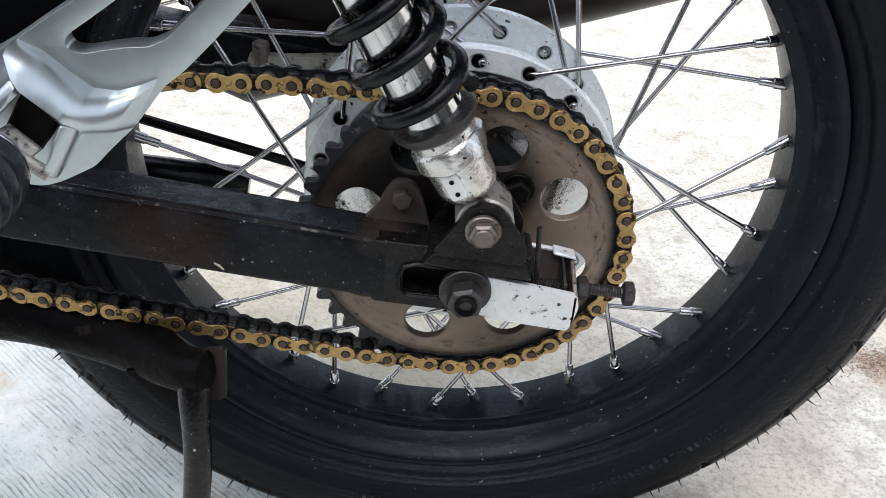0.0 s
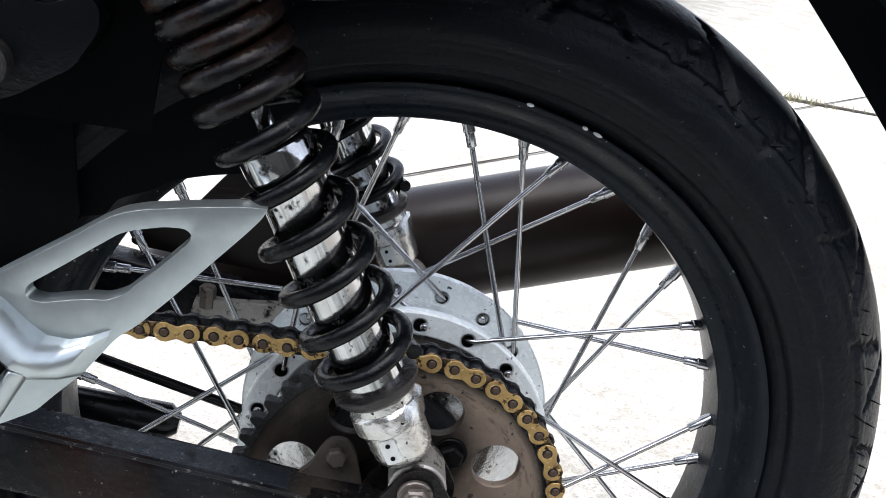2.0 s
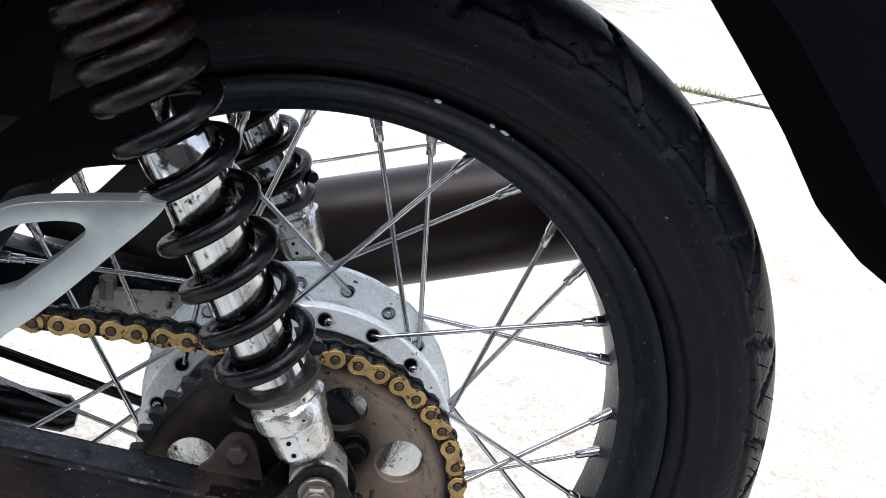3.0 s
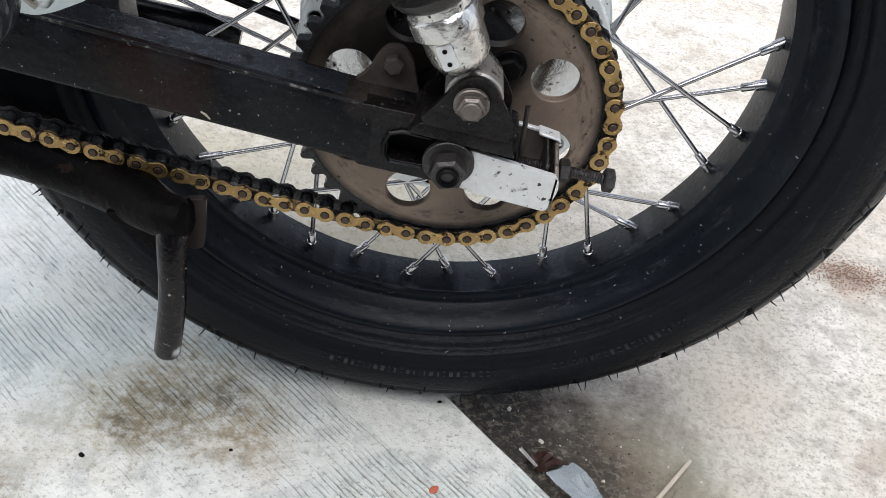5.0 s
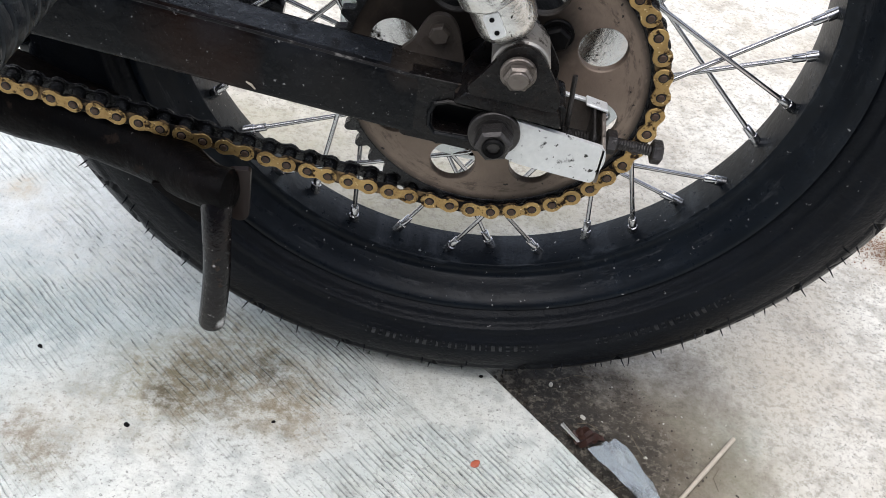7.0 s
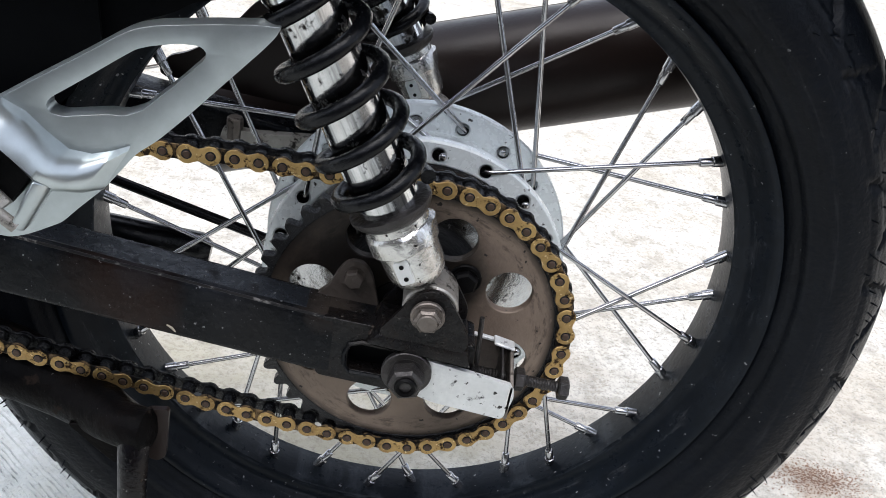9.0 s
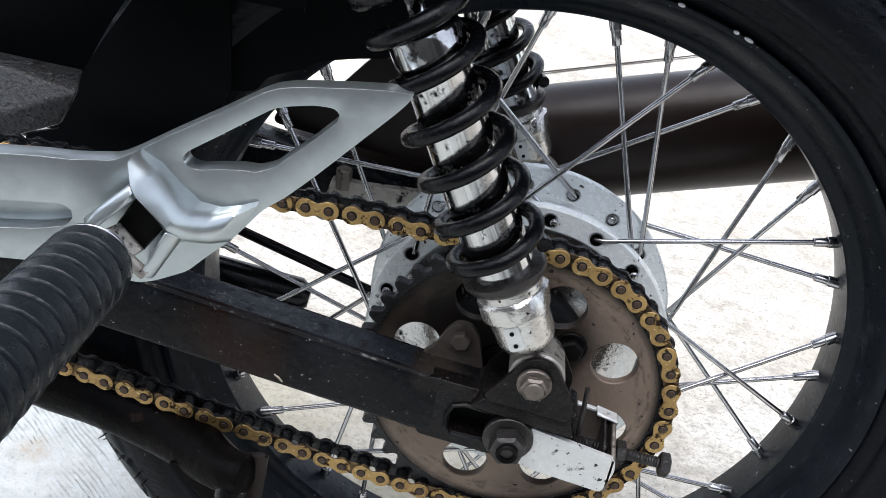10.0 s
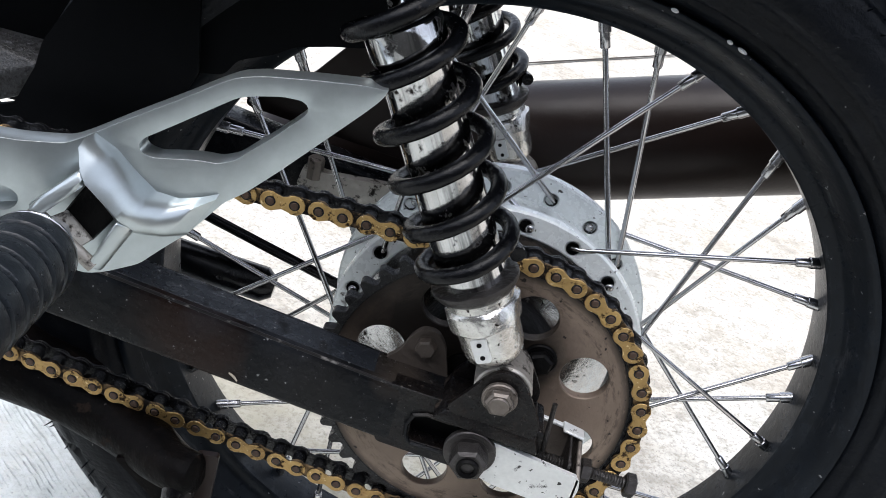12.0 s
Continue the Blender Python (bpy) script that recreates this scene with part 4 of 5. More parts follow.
def shock(foot):
    th = Matrix.Translation(AXLE + foot) @ Matrix.Rotation(TILTED, 4, "Y")
    up = Matrix.Rotation(radians(90), 4, "X")       # turns y-lathes to stand along z
    ob = empty("shock_absorber", bike, "chrome shock absorber with a black coil spring")
    def stand(prof, n=36):
        b = lathe([(r, -s) for r, s in prof], n)
        bmesh.ops.transform(b, matrix=Matrix.Rotation(radians(-90), 4, "X"), verts=b.verts[:])
        return b
    part("body", stand([(0.0, 0.05), (0.0167, 0.05), (0.0167, 0.1745), (0.0176, 0.1760), (0.0181, 0.1785), (0.0181, 0.1895), (0.0174, 0.1912), (0.008, 0.1918), (0.008, 0.189), (0.0, 0.189)], 48), CHROME, ob, "chrome damper tube", at=th)
    part("seal", stand([(0.0, 0.1900), (0.0171, 0.1900), (0.0171, 0.1922), (0.0158, 0.1934), (0.0, 0.1934)], 36), PLASTIC, ob, "black seal on the damper tube", at=th)
    part("rod", stand([(0.0, 0.18), (0.0045, 0.18), (0.0045, 0.305), (0.0, 0.305)], 16), CHROME, ob, at=th)
    coil = coil_path()
    # added black sleeve takes the place of the shade round the rod
    part("bump_stop", stand([(0.0, 0.222), (0.0085, 0.222), (0.0125, 0.228), (0.0135, 0.268), (0.0, 0.268)], 24), PLASTIC, ob, "black sleeve added for the shade on the rod", at=th)
    part("spring", sweep(coil, [0.0041 + 0.0014 * min(1.0, max(0.0, (q[2] - 0.190) / 0.025)) for q in coil], 12), SPRING, ob, "black coated coil spring with rust", at=th)
    b = stand([(0.0, 0.0125), (0.0050, 0.0127), (0.0092, 0.0140), (0.0128, 0.0160), (0.0150, 0.0190), (0.0160, 0.0235), (0.0163, 0.0345), (0.0166, 0.0362), (0.0184, 0.0372), (0.0188, 0.0380), (0.0190, 0.0470), (0.0180, 0.0490),
               (0.0172, 0.0496), (0.0172, 0.0560), (0.0, 0.0560)], 40)
    for v in b.verts:
        if 0.035 < v.co.z < 0.0475:
            v.co.z += 0.0030 * noise.noise(Vector((v.co.x * 110, v.co.y * 110, 3.0)))
            v.co.x *= 1 + 0.08 * noise.noise(v.co * 120)
    part("lower_mount", b, KNUCKLE, ob, "dirty cast alloy lower mount", at=th, sharp=25)
    part("spring_seat", stand([(0.0, 0.0515), (0.0180, 0.0540), (0.0205, 0.0565), (0.0222, 0.0592), (0.0222, 0.0612), (0.0205, 0.0620), (0.0, 0.0622)], 40), BOLT, ob, "grimy steel spring seat", at=th)
    b = plate(rounded([(-0.0040, 0.0205), (0.0040, 0.0205), (0.0040, 0.0345), (-0.0040, 0.0345)], 0.002), [], -0.0005, 0.0012, 0.0003)
    part("slot_plate", b, PLATED, ob, at=th @ Matrix.Translation((-0.0035, -0.0170, 0.002)))
    b = bmesh.new()
    for z in (0.0238, 0.0312):
        disc((0, z), 0.0013, -0.0012, 0.0006, 10, 0.0002, b)
    part("slot_hole", b, DARK, ob, at=th @ Matrix.Translation((-0.0035, -0.0168, 0.002)))
    b = lathe([(0.0, -0.0115), (0.0140, -0.0115), (0.0150, -0.0105), (0.0150, 0.0105), (0.0140, 0.0115), (0.0, 0.0115)], 36)
    part("eye", b, CAST, ob, at=th)
    b = hexbolt((-0.0012, 0), 0.0076, -0.0235, -0.0185, turn=0.1)
    disc((-0.0012, 0), 0.0052, -0.0248, -0.0230, 20, bm=b)
    disc((-0.0012, 0), 0.0092, -0.0186, -0.0155, 28, bm=b)
    part("eye_bolt", b, WASHER, ob, "worn plated bolt", at=Matrix.Translation(AXLE + foot))
    part("upper_mount", stand([(0.0, 0.268), (0.022, 0.268), (0.0265, 0.272), (0.0265, 0.284), (0.016, 0.292), (0.014, 0.325), (0.0, 0.325)], 28), PLASTIC, ob, at=th)
    return ob


shock(EYE)
shock(EYE + Vector((-0.0050, 0.2330, 0.0085)))

# footrest bracket and footrest
def hull(points, bev=0.0, seg=2):
    """A convex casting round a few corner points."""
    bm = bmesh.new()
    for p in points:
        bm.verts.new(p)
    bmesh.ops.convex_hull(bm, input=bm.verts[:])
    bmesh.ops.dissolve_limit(bm, angle_limit=radians(4), verts=bm.verts[:], edges=bm.edges[:])
    if bev:
        bmesh.ops.bevel(bm, geom=bm.edges[:], offset=bev, segments=seg, affect="EDGES", profile=0.5, clamp_overlap=True)
    return bm


LEAN = 0.25          # the bracket runs outwards towards the front


def leaning(bm):
    for v in bm.verts:
        v.co.y += LEAN * (v.co.x + 0.08)
    return bm


window = rounded([(-0.1759, 0.1444), (-0.1737, 0.1477), (-0.1608, 0.1568), (-0.1487, 0.1657), (-0.1399, 0.1720), (-0.1342, 0.1739), (-0.1225, 0.1759), (-0.1140, 0.1755), (-0.1110, 0.1727), (-0.1120, 0.1691),
                  (-0.1227, 0.1575), (-0.1315, 0.1491), (-0.1370, 0.1436), (-0.1440, 0.1407), (-0.1513, 0.1411), (-0.1596, 0.1403), (-0.1690, 0.1390), (-0.1743, 0.1405)], 0.002, 2)
recess = rounded([(-0.335, 0.111), (-0.2352, 0.1159), (-0.2250, 0.1161), (-0.2209, 0.1130), (-0.2206, 0.1087), (-0.2238, 0.1049), (-0.2353, 0.1023), (-0.335, 0.096)], 0.004)
br = plate(rounded([(-0.3600, 0.1305), (-0.2611, 0.1374), (-0.2351, 0.1384), (-0.2218, 0.1381), (-0.2039, 0.1398), (-0.1967, 0.1440), (-0.1817, 0.1543), (-0.1619, 0.1672), (-0.1466, 0.1777), (-0.1400, 0.1813), (-0.1309, 0.1834),
                    (-0.1098, 0.1855), (-0.0907, 0.1868), (-0.0833, 0.1863), (-0.0806, 0.1868), (-0.0825, 0.1820), (-0.0883, 0.1749), (-0.1054, 0.1560), (-0.1184, 0.1416), (-0.1306, 0.1291), (-0.1391, 0.1225),
                    (-0.1520, 0.1049), (-0.1636, 0.0935), (-0.1705, 0.0860), (-0.1845, 0.0795), (-0.1923, 0.0777), (-0.2095, 0.0820), (-0.2261, 0.0850), (-0.2625, 0.0860), (-0.3600, 0.0830)], 0.003, 3),
           [window, recess], -0.058, -0.0475, 0.0036, seg=4)
bracket = part("footrest_bracket", leaning(br), SATIN, bike, "satin silver cast alloy footrest bracket", sharp=60)
part("recess_web", leaning(plate(rounded([(-0.345, 0.119), (-0.215, 0.120), (-0.215, 0.098), (-0.345, 0.089)], 0.004), [], -0.0490, -0.0460)), SATIN, bracket)
def loft(curves, n=14):
    """A smooth skin through rows of control points."""
    def at(row, t):
        f = t * (len(row) - 1)
        k = min(int(f), len(row) - 2)
        return Vector(row[k]).lerp(Vector(row[k + 1]), f - k)
    bm = bmesh.new()
    rows = [[bm.verts.new(at(r, i / n)) for i in range(n + 1)] for r in curves]
    for a, b in zip(rows, rows[1:]):
        for i in range(n):
            bm.faces.new((a[i], a[i + 1], b[i + 1], b[i]))
    return bm


knee = [[(-0.1926, -0.0852, 0.1467), (-0.1836, -0.0829, 0.1409), (-0.1751, -0.0808, 0.1315), (-0.1665, -0.0786, 0.1236), (-0.1572, -0.0763, 0.1219), (-0.1482, -0.0740, 0.1242), (-0.1415, -0.0724, 0.1268)],
        [(-0.1932, -0.0910, 0.1474), (-0.1842, -0.0892, 0.1419), (-0.1757, -0.0872, 0.1325), (-0.1677, -0.0848, 0.1238), (-0.1588, -0.0812, 0.1211), (-0.1497, -0.0780, 0.1224), (-0.1415, -0.0745, 0.1262)],
        [(-0.1935, -0.0954, 0.1475), (-0.1848, -0.0952, 0.1426), (-0.1763, -0.0946, 0.1333), (-0.1688, -0.0927, 0.1237), (-0.1604, -0.0881, 0.1199), (-0.1512, -0.0828, 0.1202), (-0.1415, -0.0769, 0.1255)],
        [(-0.1940, -0.0995, 0.1453), (-0.1886, -0.1021, 0.1385), (-0.1804, -0.1021, 0.1305), (-0.1721, -0.1000, 0.1205), (-0.1660, -0.0955, 0.1147), (-0.1578, -0.0885, 0.1115), (-0.1504, -0.0806, 0.1088)],
        [(-0.1911, -0.1038, 0.1372), (-0.1882, -0.1051, 0.1326), (-0.1811, -0.1043, 0.1258), (-0.1741, -0.1025, 0.1184), (-0.1686, -0.0972, 0.1126), (-0.1589, -0.0887, 0.1090), (-0.1512, -0.0798, 0.1067)],
        [(-0.1918, -0.1000, 0.1352), (-0.1890, -0.1010, 0.1300), (-0.1822, -0.1000, 0.1228), (-0.1756, -0.0980, 0.1140), (-0.1704, -0.0930, 0.1085), (-0.1605, -0.0860, 0.1060), (-0.1520, -0.0780, 0.1050)],
        [(-0.1940, -0.0860, 0.1300), (-0.1910, -0.0850, 0.1237), (-0.1841, -0.0830, 0.1156), (-0.1777, -0.0800, 0.1062), (-0.1723, -0.0770, 0.1000), (-0.1625, -0.0730, 0.0985), (-0.1534, -0.0710, 0.1015)]]
part("clevis", loft(knee, 30), SATIN, bracket, sharp=75)
part("clevis_cheek", hull([(-0.1909, -0.1037, 0.1378), (-0.1878, -0.1060, 0.1326), (-0.2092, -0.1113, 0.1196), (-0.2053, -0.1123, 0.1144), (-0.1936, -0.0930, 0.1340), (-0.1915, -0.0930, 0.1271), (-0.2127, -0.1000, 0.1149), (-0.2095, -0.1000, 0.1085)], 0.0018, 3),
     SATIN, bracket, sharp=45)
part("clevis_cheek", hull([(-0.1750, -0.1028, 0.1183), (-0.1687, -0.0972, 0.1131), (-0.1844, -0.1071, 0.0954), (-0.1805, -0.1011, 0.0902), (-0.1787, -0.0850, 0.1120), (-0.1721, -0.0800, 0.1067), (-0.1887, -0.0880, 0.0879), (-0.1843, -0.0830, 0.0831)], 0.0020, 3),
     SATIN, bracket, sharp=45)
part("hinge_tongue", hull([(-0.1971, -0.0985, 0.1150), (-0.1920, -0.1000, 0.1091), (-0.1860, -0.0995, 0.1041), (-0.2000, -0.1080, 0.1069), (-0.1926, -0.1085, 0.0990), (-0.2040, -0.1085, 0.1130), (-0.1971, -0.090, 0.1110), (-0.1870, -0.090, 0.1000)], 0.0012, 2),
     CAST, bracket, "dull grey hinge tongue")
# dark solid fills the open hinge and gives its shade by colour
part("hinge_gap", hull([(-0.1890, -0.0975, 0.1310), (-0.1770, -0.0950, 0.1170), (-0.1870, -0.0960, 0.1010), (-0.1990, -0.0985, 0.1130), (-0.1890, -0.080, 0.1290), (-0.1770, -0.078, 0.1150), (-0.1870, -0.082, 0.1000), (-0.1990, -0.084, 0.1120)], 0.0008, 1),
     DARK, bracket, "dark block standing in for the shade in the hinge opening")
part("footrest_pin", sweep([(-0.2090, -0.1065, 0.1165), (-0.1830, -0.1030, 0.0940)], 0.0030, 14), CAST, bracket)
rest = empty("footrest", bike, "ribbed black rubber passenger footrest")
hinge, axis1 = Vector((-0.1985, -0.1180, 0.1085)), Vector((-0.1955, -0.218, 0.1195))
way = (axis1 - hinge).normalized()
axis0 = hinge + way * 0.011
pts, rad = [axis0], [0.0150]
axis1 = axis0 + way * 0.158
for k in range(13):
    s0 = 0.0060 + 0.0116 * k
    for d, r in ((-0.0051, 0.0157), (-0.0048, 0.0177), (-0.0041, 0.0186), (-0.0015, 0.0189), (0.0015, 0.0189), (0.0041, 0.0186), (0.0048, 0.0177), (0.0051, 0.0157)):
        pts.append(axis0 + way * (s0 + d))
        rad.append(r)
pts += [axis1, axis1 + way * 0.002]
rad += [0.0172, 0.014]
part("rubber", sweep(pts, rad, 28), GRIP, rest, "ribbed black rubber", sharp=42)
part("collar", sweep([axis0 - way * 0.0022, axis0 - way * 0.0016, axis0 - way * 0.0006, axis0], [0.0172, 0.0180, 0.0180, 0.0172], 28), CHROME, rest, "thin bright steel collar")
part("stem", sweep([axis0 - way * 0.022, axis0 - way * 0.021, axis0 - way * 0.004, axis0], [0.0072, 0.0085, 0.0085, 0.0110], 8), STEEL, rest, "grey cast stem")

# frame and stand stub below the chain
mount = empty("stand_mount", bike, "grimy black stand mount with a cut tube")
grimy = material("grimy_mount_paint", (0.0018, 0.0018, 0.0021), 0.42, spec=0.05, tint=(0.0065, 0.0044, 0.0035), scale=38, amount=1.0, bump=0.6, bump_scale=90, rough_var=0.22, spots=(0.020, 0.014, 0.011), spot_scale=70, spot_cut=0.61, fleck=(0.10, 0.09, 0.085), fleck_cut=0.72)
bm = sweep([Vector(p) for p in ((-0.40, 0.03, -0.050), (-0.35, 0.03, -0.060), (-0.30, 0.03, -0.070), (-0.275, 0.028, -0.0755), (-0.25, 0.026, -0.081), (-0.225, 0.018, -0.0835), (-0.20, 0.008, -0.085), (-0.182, -0.003, -0.0845), (-0.165, -0.015, -0.083), (-0.157, -0.0215, -0.0810), (-0.150, -0.0260, -0.0790), (-0.1420, -0.0285, -0.0780), (-0.1395, -0.0290, -0.0778))],
           [0.026, 0.026, 0.026, 0.025, 0.024, 0.0215, 0.019, 0.0175, 0.016, 0.0148, 0.0140, 0.0130, 0.0085], 20)
for v in bm.verts:                                   # uneven welded surface
    v.co += Vector((0, 0.0016, 0.0022)) * noise.noise(v.co * 55)
part("beam", bm, grimy, mount, "grimy black cross tube")
part("gusset", plate(rounded([(-0.192, -0.086), (-0.150, -0.080), (-0.1535, -0.106), (-0.1630, -0.1130)], 0.004), [], -0.022, -0.018, 0.001), grimy, mount)
part("stub_tube", sweep([(-0.1500, -0.0290, -0.0800), (-0.1492, -0.0335, -0.0880), (-0.1482, -0.0385, -0.0990), (-0.1477, -0.0410, -0.112), (-0.1477, -0.042, -0.125), (-0.1483, -0.0425, -0.138), (-0.1495, -0.0430, -0.152), (-0.1516, -0.044, -0.1735), (-0.1518, -0.0441, -0.1755)], [0.0085, 0.0092, 0.0087, 0.0083, 0.0083, 0.0083, 0.0083, 0.0083, 0.0076], 20), RUST, mount, "dark chipped steel tube")
part("stop_plate", plate(rounded([(-0.145, -0.068), (-0.1318, -0.066), (-0.1328, -0.1022), (-0.1381, -0.1066), (-0.145, -0.1038)], 0.003), [], -0.022, -0.018, 0.0008), MUFFLER, mount)

# far side of the bike
part("swing_arm", bar([(-0.50, 0.184, 0.048), (-0.50, 0.211, 0.048), (-0.50, 0.211, 0.088), (-0.50, 0.184, 0.088)],
                      [(0.05, 0.184, -0.0265), (0.05, 0.211, -0.0265), (0.05, 0.211, 0.0085), (0.05, 0.184, 0.0085)], 0.004, 3), ARM, bike, "black box-section swing arm")
torque = part("torque_arm", plate(rounded([(-0.147, 0.012), (-0.144, 0.028), (-0.122, 0.0265), (-0.066, 0.031), (-0.030, 0.03), (-0.030, 0.012), (-0.120, 0.009)], 0.004), [], 0.176, 0.183, 0.0012), CAST, bike, "dusty grey brake torque arm")
part("torque_bolt", sweep([(-0.136, 0.179, 0.020), (-0.1362, 0.179, 0.0345), (-0.1362, 0.179, 0.0355)], [0.006, 0.006, 0.005], 8), WASHER, torque, "rusty bolt")
part("muffler_bracket", plate(rounded([(-0.132, 0.110), (-0.1560, 0.0790), (-0.1800, 0.0640), (-0.1930, 0.0600), (-0.200, 0.045), (-0.03, 0.03), (-0.01, 0.125), (-0.08, 0.145)], 0.008), [], 0.213, 0.217, 0.001), MUFFLER, bike, "dark brown muffler bracket")
part("brake_rod", sweep([(-0.45, 0.2, 0.022), (-0.2247, 0.2, -0.0398), (-0.106, 0.2, -0.0728), (0.0, 0.2, -0.101)], 0.004, 10), BLACK, bike)
part("brake_arm", plate(rounded([(-0.012, -0.11), (0.010, -0.112), (0.016, -0.05), (-0.008, -0.05)], 0.006), [], 0.19, 0.196, 0.001), DARK, bike)
part("far_footrest", sweep([(-0.36, 0.2, -0.060), (-0.235, 0.2, -0.084), (-0.160, 0.2, -0.090), (-0.152, 0.2, -0.091)], [0.014, 0.014, 0.014, 0.008], 16), BLACK, bike, "black tube beside the far swing arm")
mc0, mc1 = Vector((-0.25, 0.262, -0.03)), Vector((0.26, 0.262, 0.1352))
part("muffler", sweep([mc0, mc0.lerp(mc1, 0.11), mc0.lerp(mc1, 0.16), mc1 - (mc1 - mc0) * 0.03, mc1], [0.02, 0.026, 0.0455, 0.0455, 0.040], 48), MUFFLER, bike, "matt dark brown-black exhaust muffler")

# body above the wheel
part("side_panel", plate(rounded([(-0.30, 0.268), (-0.2006, 0.2727), (-0.1707, 0.2713), (-0.1448, 0.2750), (-0.1093, 0.2758), (-0.0719, 0.2745), (-0.0308, 0.2831), (-0.0053, 0.2945), (0.0248, 0.3080), (0.0539, 0.3240), (0.0696, 0.3335), (0.16, 0.42), (0.16, 0.47), (-0.30, 0.47)], 0.01),
                         [], -0.03, 0.168, 0.008, seg=3), PLASTIC, bike, "glossy black plastic tail panel")
# unseen block, added overhead to shade the upper spring, tyre and panel
part("seat", block(-0.32, 0.13, -0.105, 0.165, 0.374, 0.47, 0.02), VINYL, bike, "unseen black seat block added to shade the upper wheel and spring")
part("mudguard", plate(rounded([(0.10, 0.375), (0.14, 0.345), (0.166, 0.329), (0.207, 0.299), (0.25, 0.258), (0.29, 0.218), (0.33, 0.172), (0.38, 0.135), (0.42, 0.125), (0.45, 0.15), (0.40, 0.24), (0.35, 0.34), (0.28, 0.43), (0.10, 0.45)], 0.008), [],
                       0.022, 0.154, 0.006, seg=3), FENDER, bike, "black plastic rear mudguard")
LUG_LINE = [(-0.1931, 0.2598), (-0.1870, 0.2567), (-0.1799, 0.2570), (-0.1708, 0.2612), (-0.1668, 0.2620), (-0.1625, 0.2610), (-0.1600, 0.2566), (-0.1601, 0.2492), (-0.1654, 0.2395), (-0.1710, 0.2307),
            (-0.1791, 0.2258), (-0.1943, 0.2154), (-0.2229, 0.2053), (-0.30, 0.195), (-0.30, 0.29), (-0.2243, 0.2700)]
lug = part("frame_lug", plate(rounded(LUG_LINE, 0.006), [], -0.040, -0.012, 0.006, seg=4), BLACK, bike, "black frame lug holding a helmet lock")
lock = part("helmet_lock", lathe([(0.0, -0.0485), (0.0062, -0.0485), (0.0068, -0.0490), (0.0070, -0.0500), (0.0096, -0.0500), (0.0106, -0.0488), (0.0108, -0.030), (0.0, -0.030)], 36, c=(-0.2055, 0.2298)), BOLT, lug, "grey steel lock cylinder")
part("keyhole", plate([(-0.2063, 0.2265), (-0.2049, 0.2265), (-0.2047, 0.2331), (-0.2061, 0.2331)], [], -0.0489, -0.0484), PLASTIC, lock)
gap = [(-0.2099, 0.2491), (-0.2070, 0.2522), (-0.1874, 0.2596), (-0.1773, 0.2614), (-0.1786, 0.2654), (-0.1511, 0.2700), (-0.1723, 0.2499), (-0.1916, 0.2438)]
slit = [(-0.2083, 0.2656), (-0.2017, 0.2668), (-0.1792, 0.2632), (-0.1805, 0.2618), (-0.2005, 0.2634)]
part("inner_cover", plate([(-0.30, 0.195), (-0.145, 0.195), (-0.138, 0.2715), (-0.145, 0.31), (-0.30, 0.31)], [gap, slit], 0.0, 0.003), PLASTIC, bike, "black inner cover with a gap")
part("wheel_guard", plate(rounded([(-0.1900, 0.1310), (-0.1740, 0.1340), (-0.1680, 0.1440), (-0.1489, 0.1522), (-0.1404, 0.1586), (-0.1213, 0.1641), (-0.1034, 0.1678), (-0.0913, 0.1806), (-0.0757, 0.1993), (-0.0769, 0.2287), (-0.1694, 0.2125), (-0.1900, 0.1800)], 0.004), [], 0.040, 0.043, 0.0008), PLASTIC, bike, "black plastic guard plate inside the wheel arch")
# added filler, a black backdrop that hides the bright ground behind
part("airbox", block(-0.45, -0.255, 0.150, 0.200, 0.03, 0.245, 0.008), PLASTIC, bike, "black filler block added as a backdrop behind the casting")
part("frame_cover", hull([(-0.44, 0.10, -0.002), (-0.44, 0.10, 0.014), (-0.44, 0.14, 0.0870), (-0.44, 0.14, 0.0), (-0.3502, 0.10, 0.0469), (-0.3112, 0.10, 0.0613), (-0.3125, 0.14, 0.060),
                          (-0.3498, 0.10, 0.0610), (-0.2997, 0.10, 0.0859), (-0.3687, 0.14, 0.0865), (-0.3123, 0.14, 0.0859)], 0.0020, 2), ROUGHGREY, bike, "dark grey casting in front of the wheel, shaded pits painted as flecks")
part("inner_guard", plate(rounded([(-0.30, 0.070), (-0.222, 0.080), (-0.200, 0.102), (-0.185, 0.135), (-0.190, 0.190), (-0.235, 0.185), (-0.2560, 0.1507), (-0.2622, 0.1395), (-0.2676, 0.1295), (-0.2704, 0.1160), (-0.2810, 0.0920), (-0.30, 0.085)], 0.003), [], 0.030, 0.033, 0.0008, seg=2),
     PLASTIC, bike, "black plastic guard in front of the wheel")

# far wall
w0, w1 = Vector((1.25, 5.0)), Vector((8.2, 22.8))
wd = (w1 - w0).normalized()
wn2 = Vector((-wd.y, wd.x)) * 0.15
bm = bar([(w0.x, w0.y, -0.1), (w0.x + wn2.x, w0.y + wn2.y, -0.1), (w0.x + wn2.x, w0.y + wn2.y, 2.4), (w0.x, w0.y, 2.4)],
             [(w1.x, w1.y, -0.1), (w1.x + wn2.x, w1.y + wn2.y, -0.1), (w1.x + wn2.x, w1.y + wn2.y, 2.4), (w1.x, w1.y, 2.4)], 0.01)
tagged(part("wall_yard", bm, WALLGREY, at=Matrix()), "weathered blue-grey rendered yard wall", "wall", kind="structure")

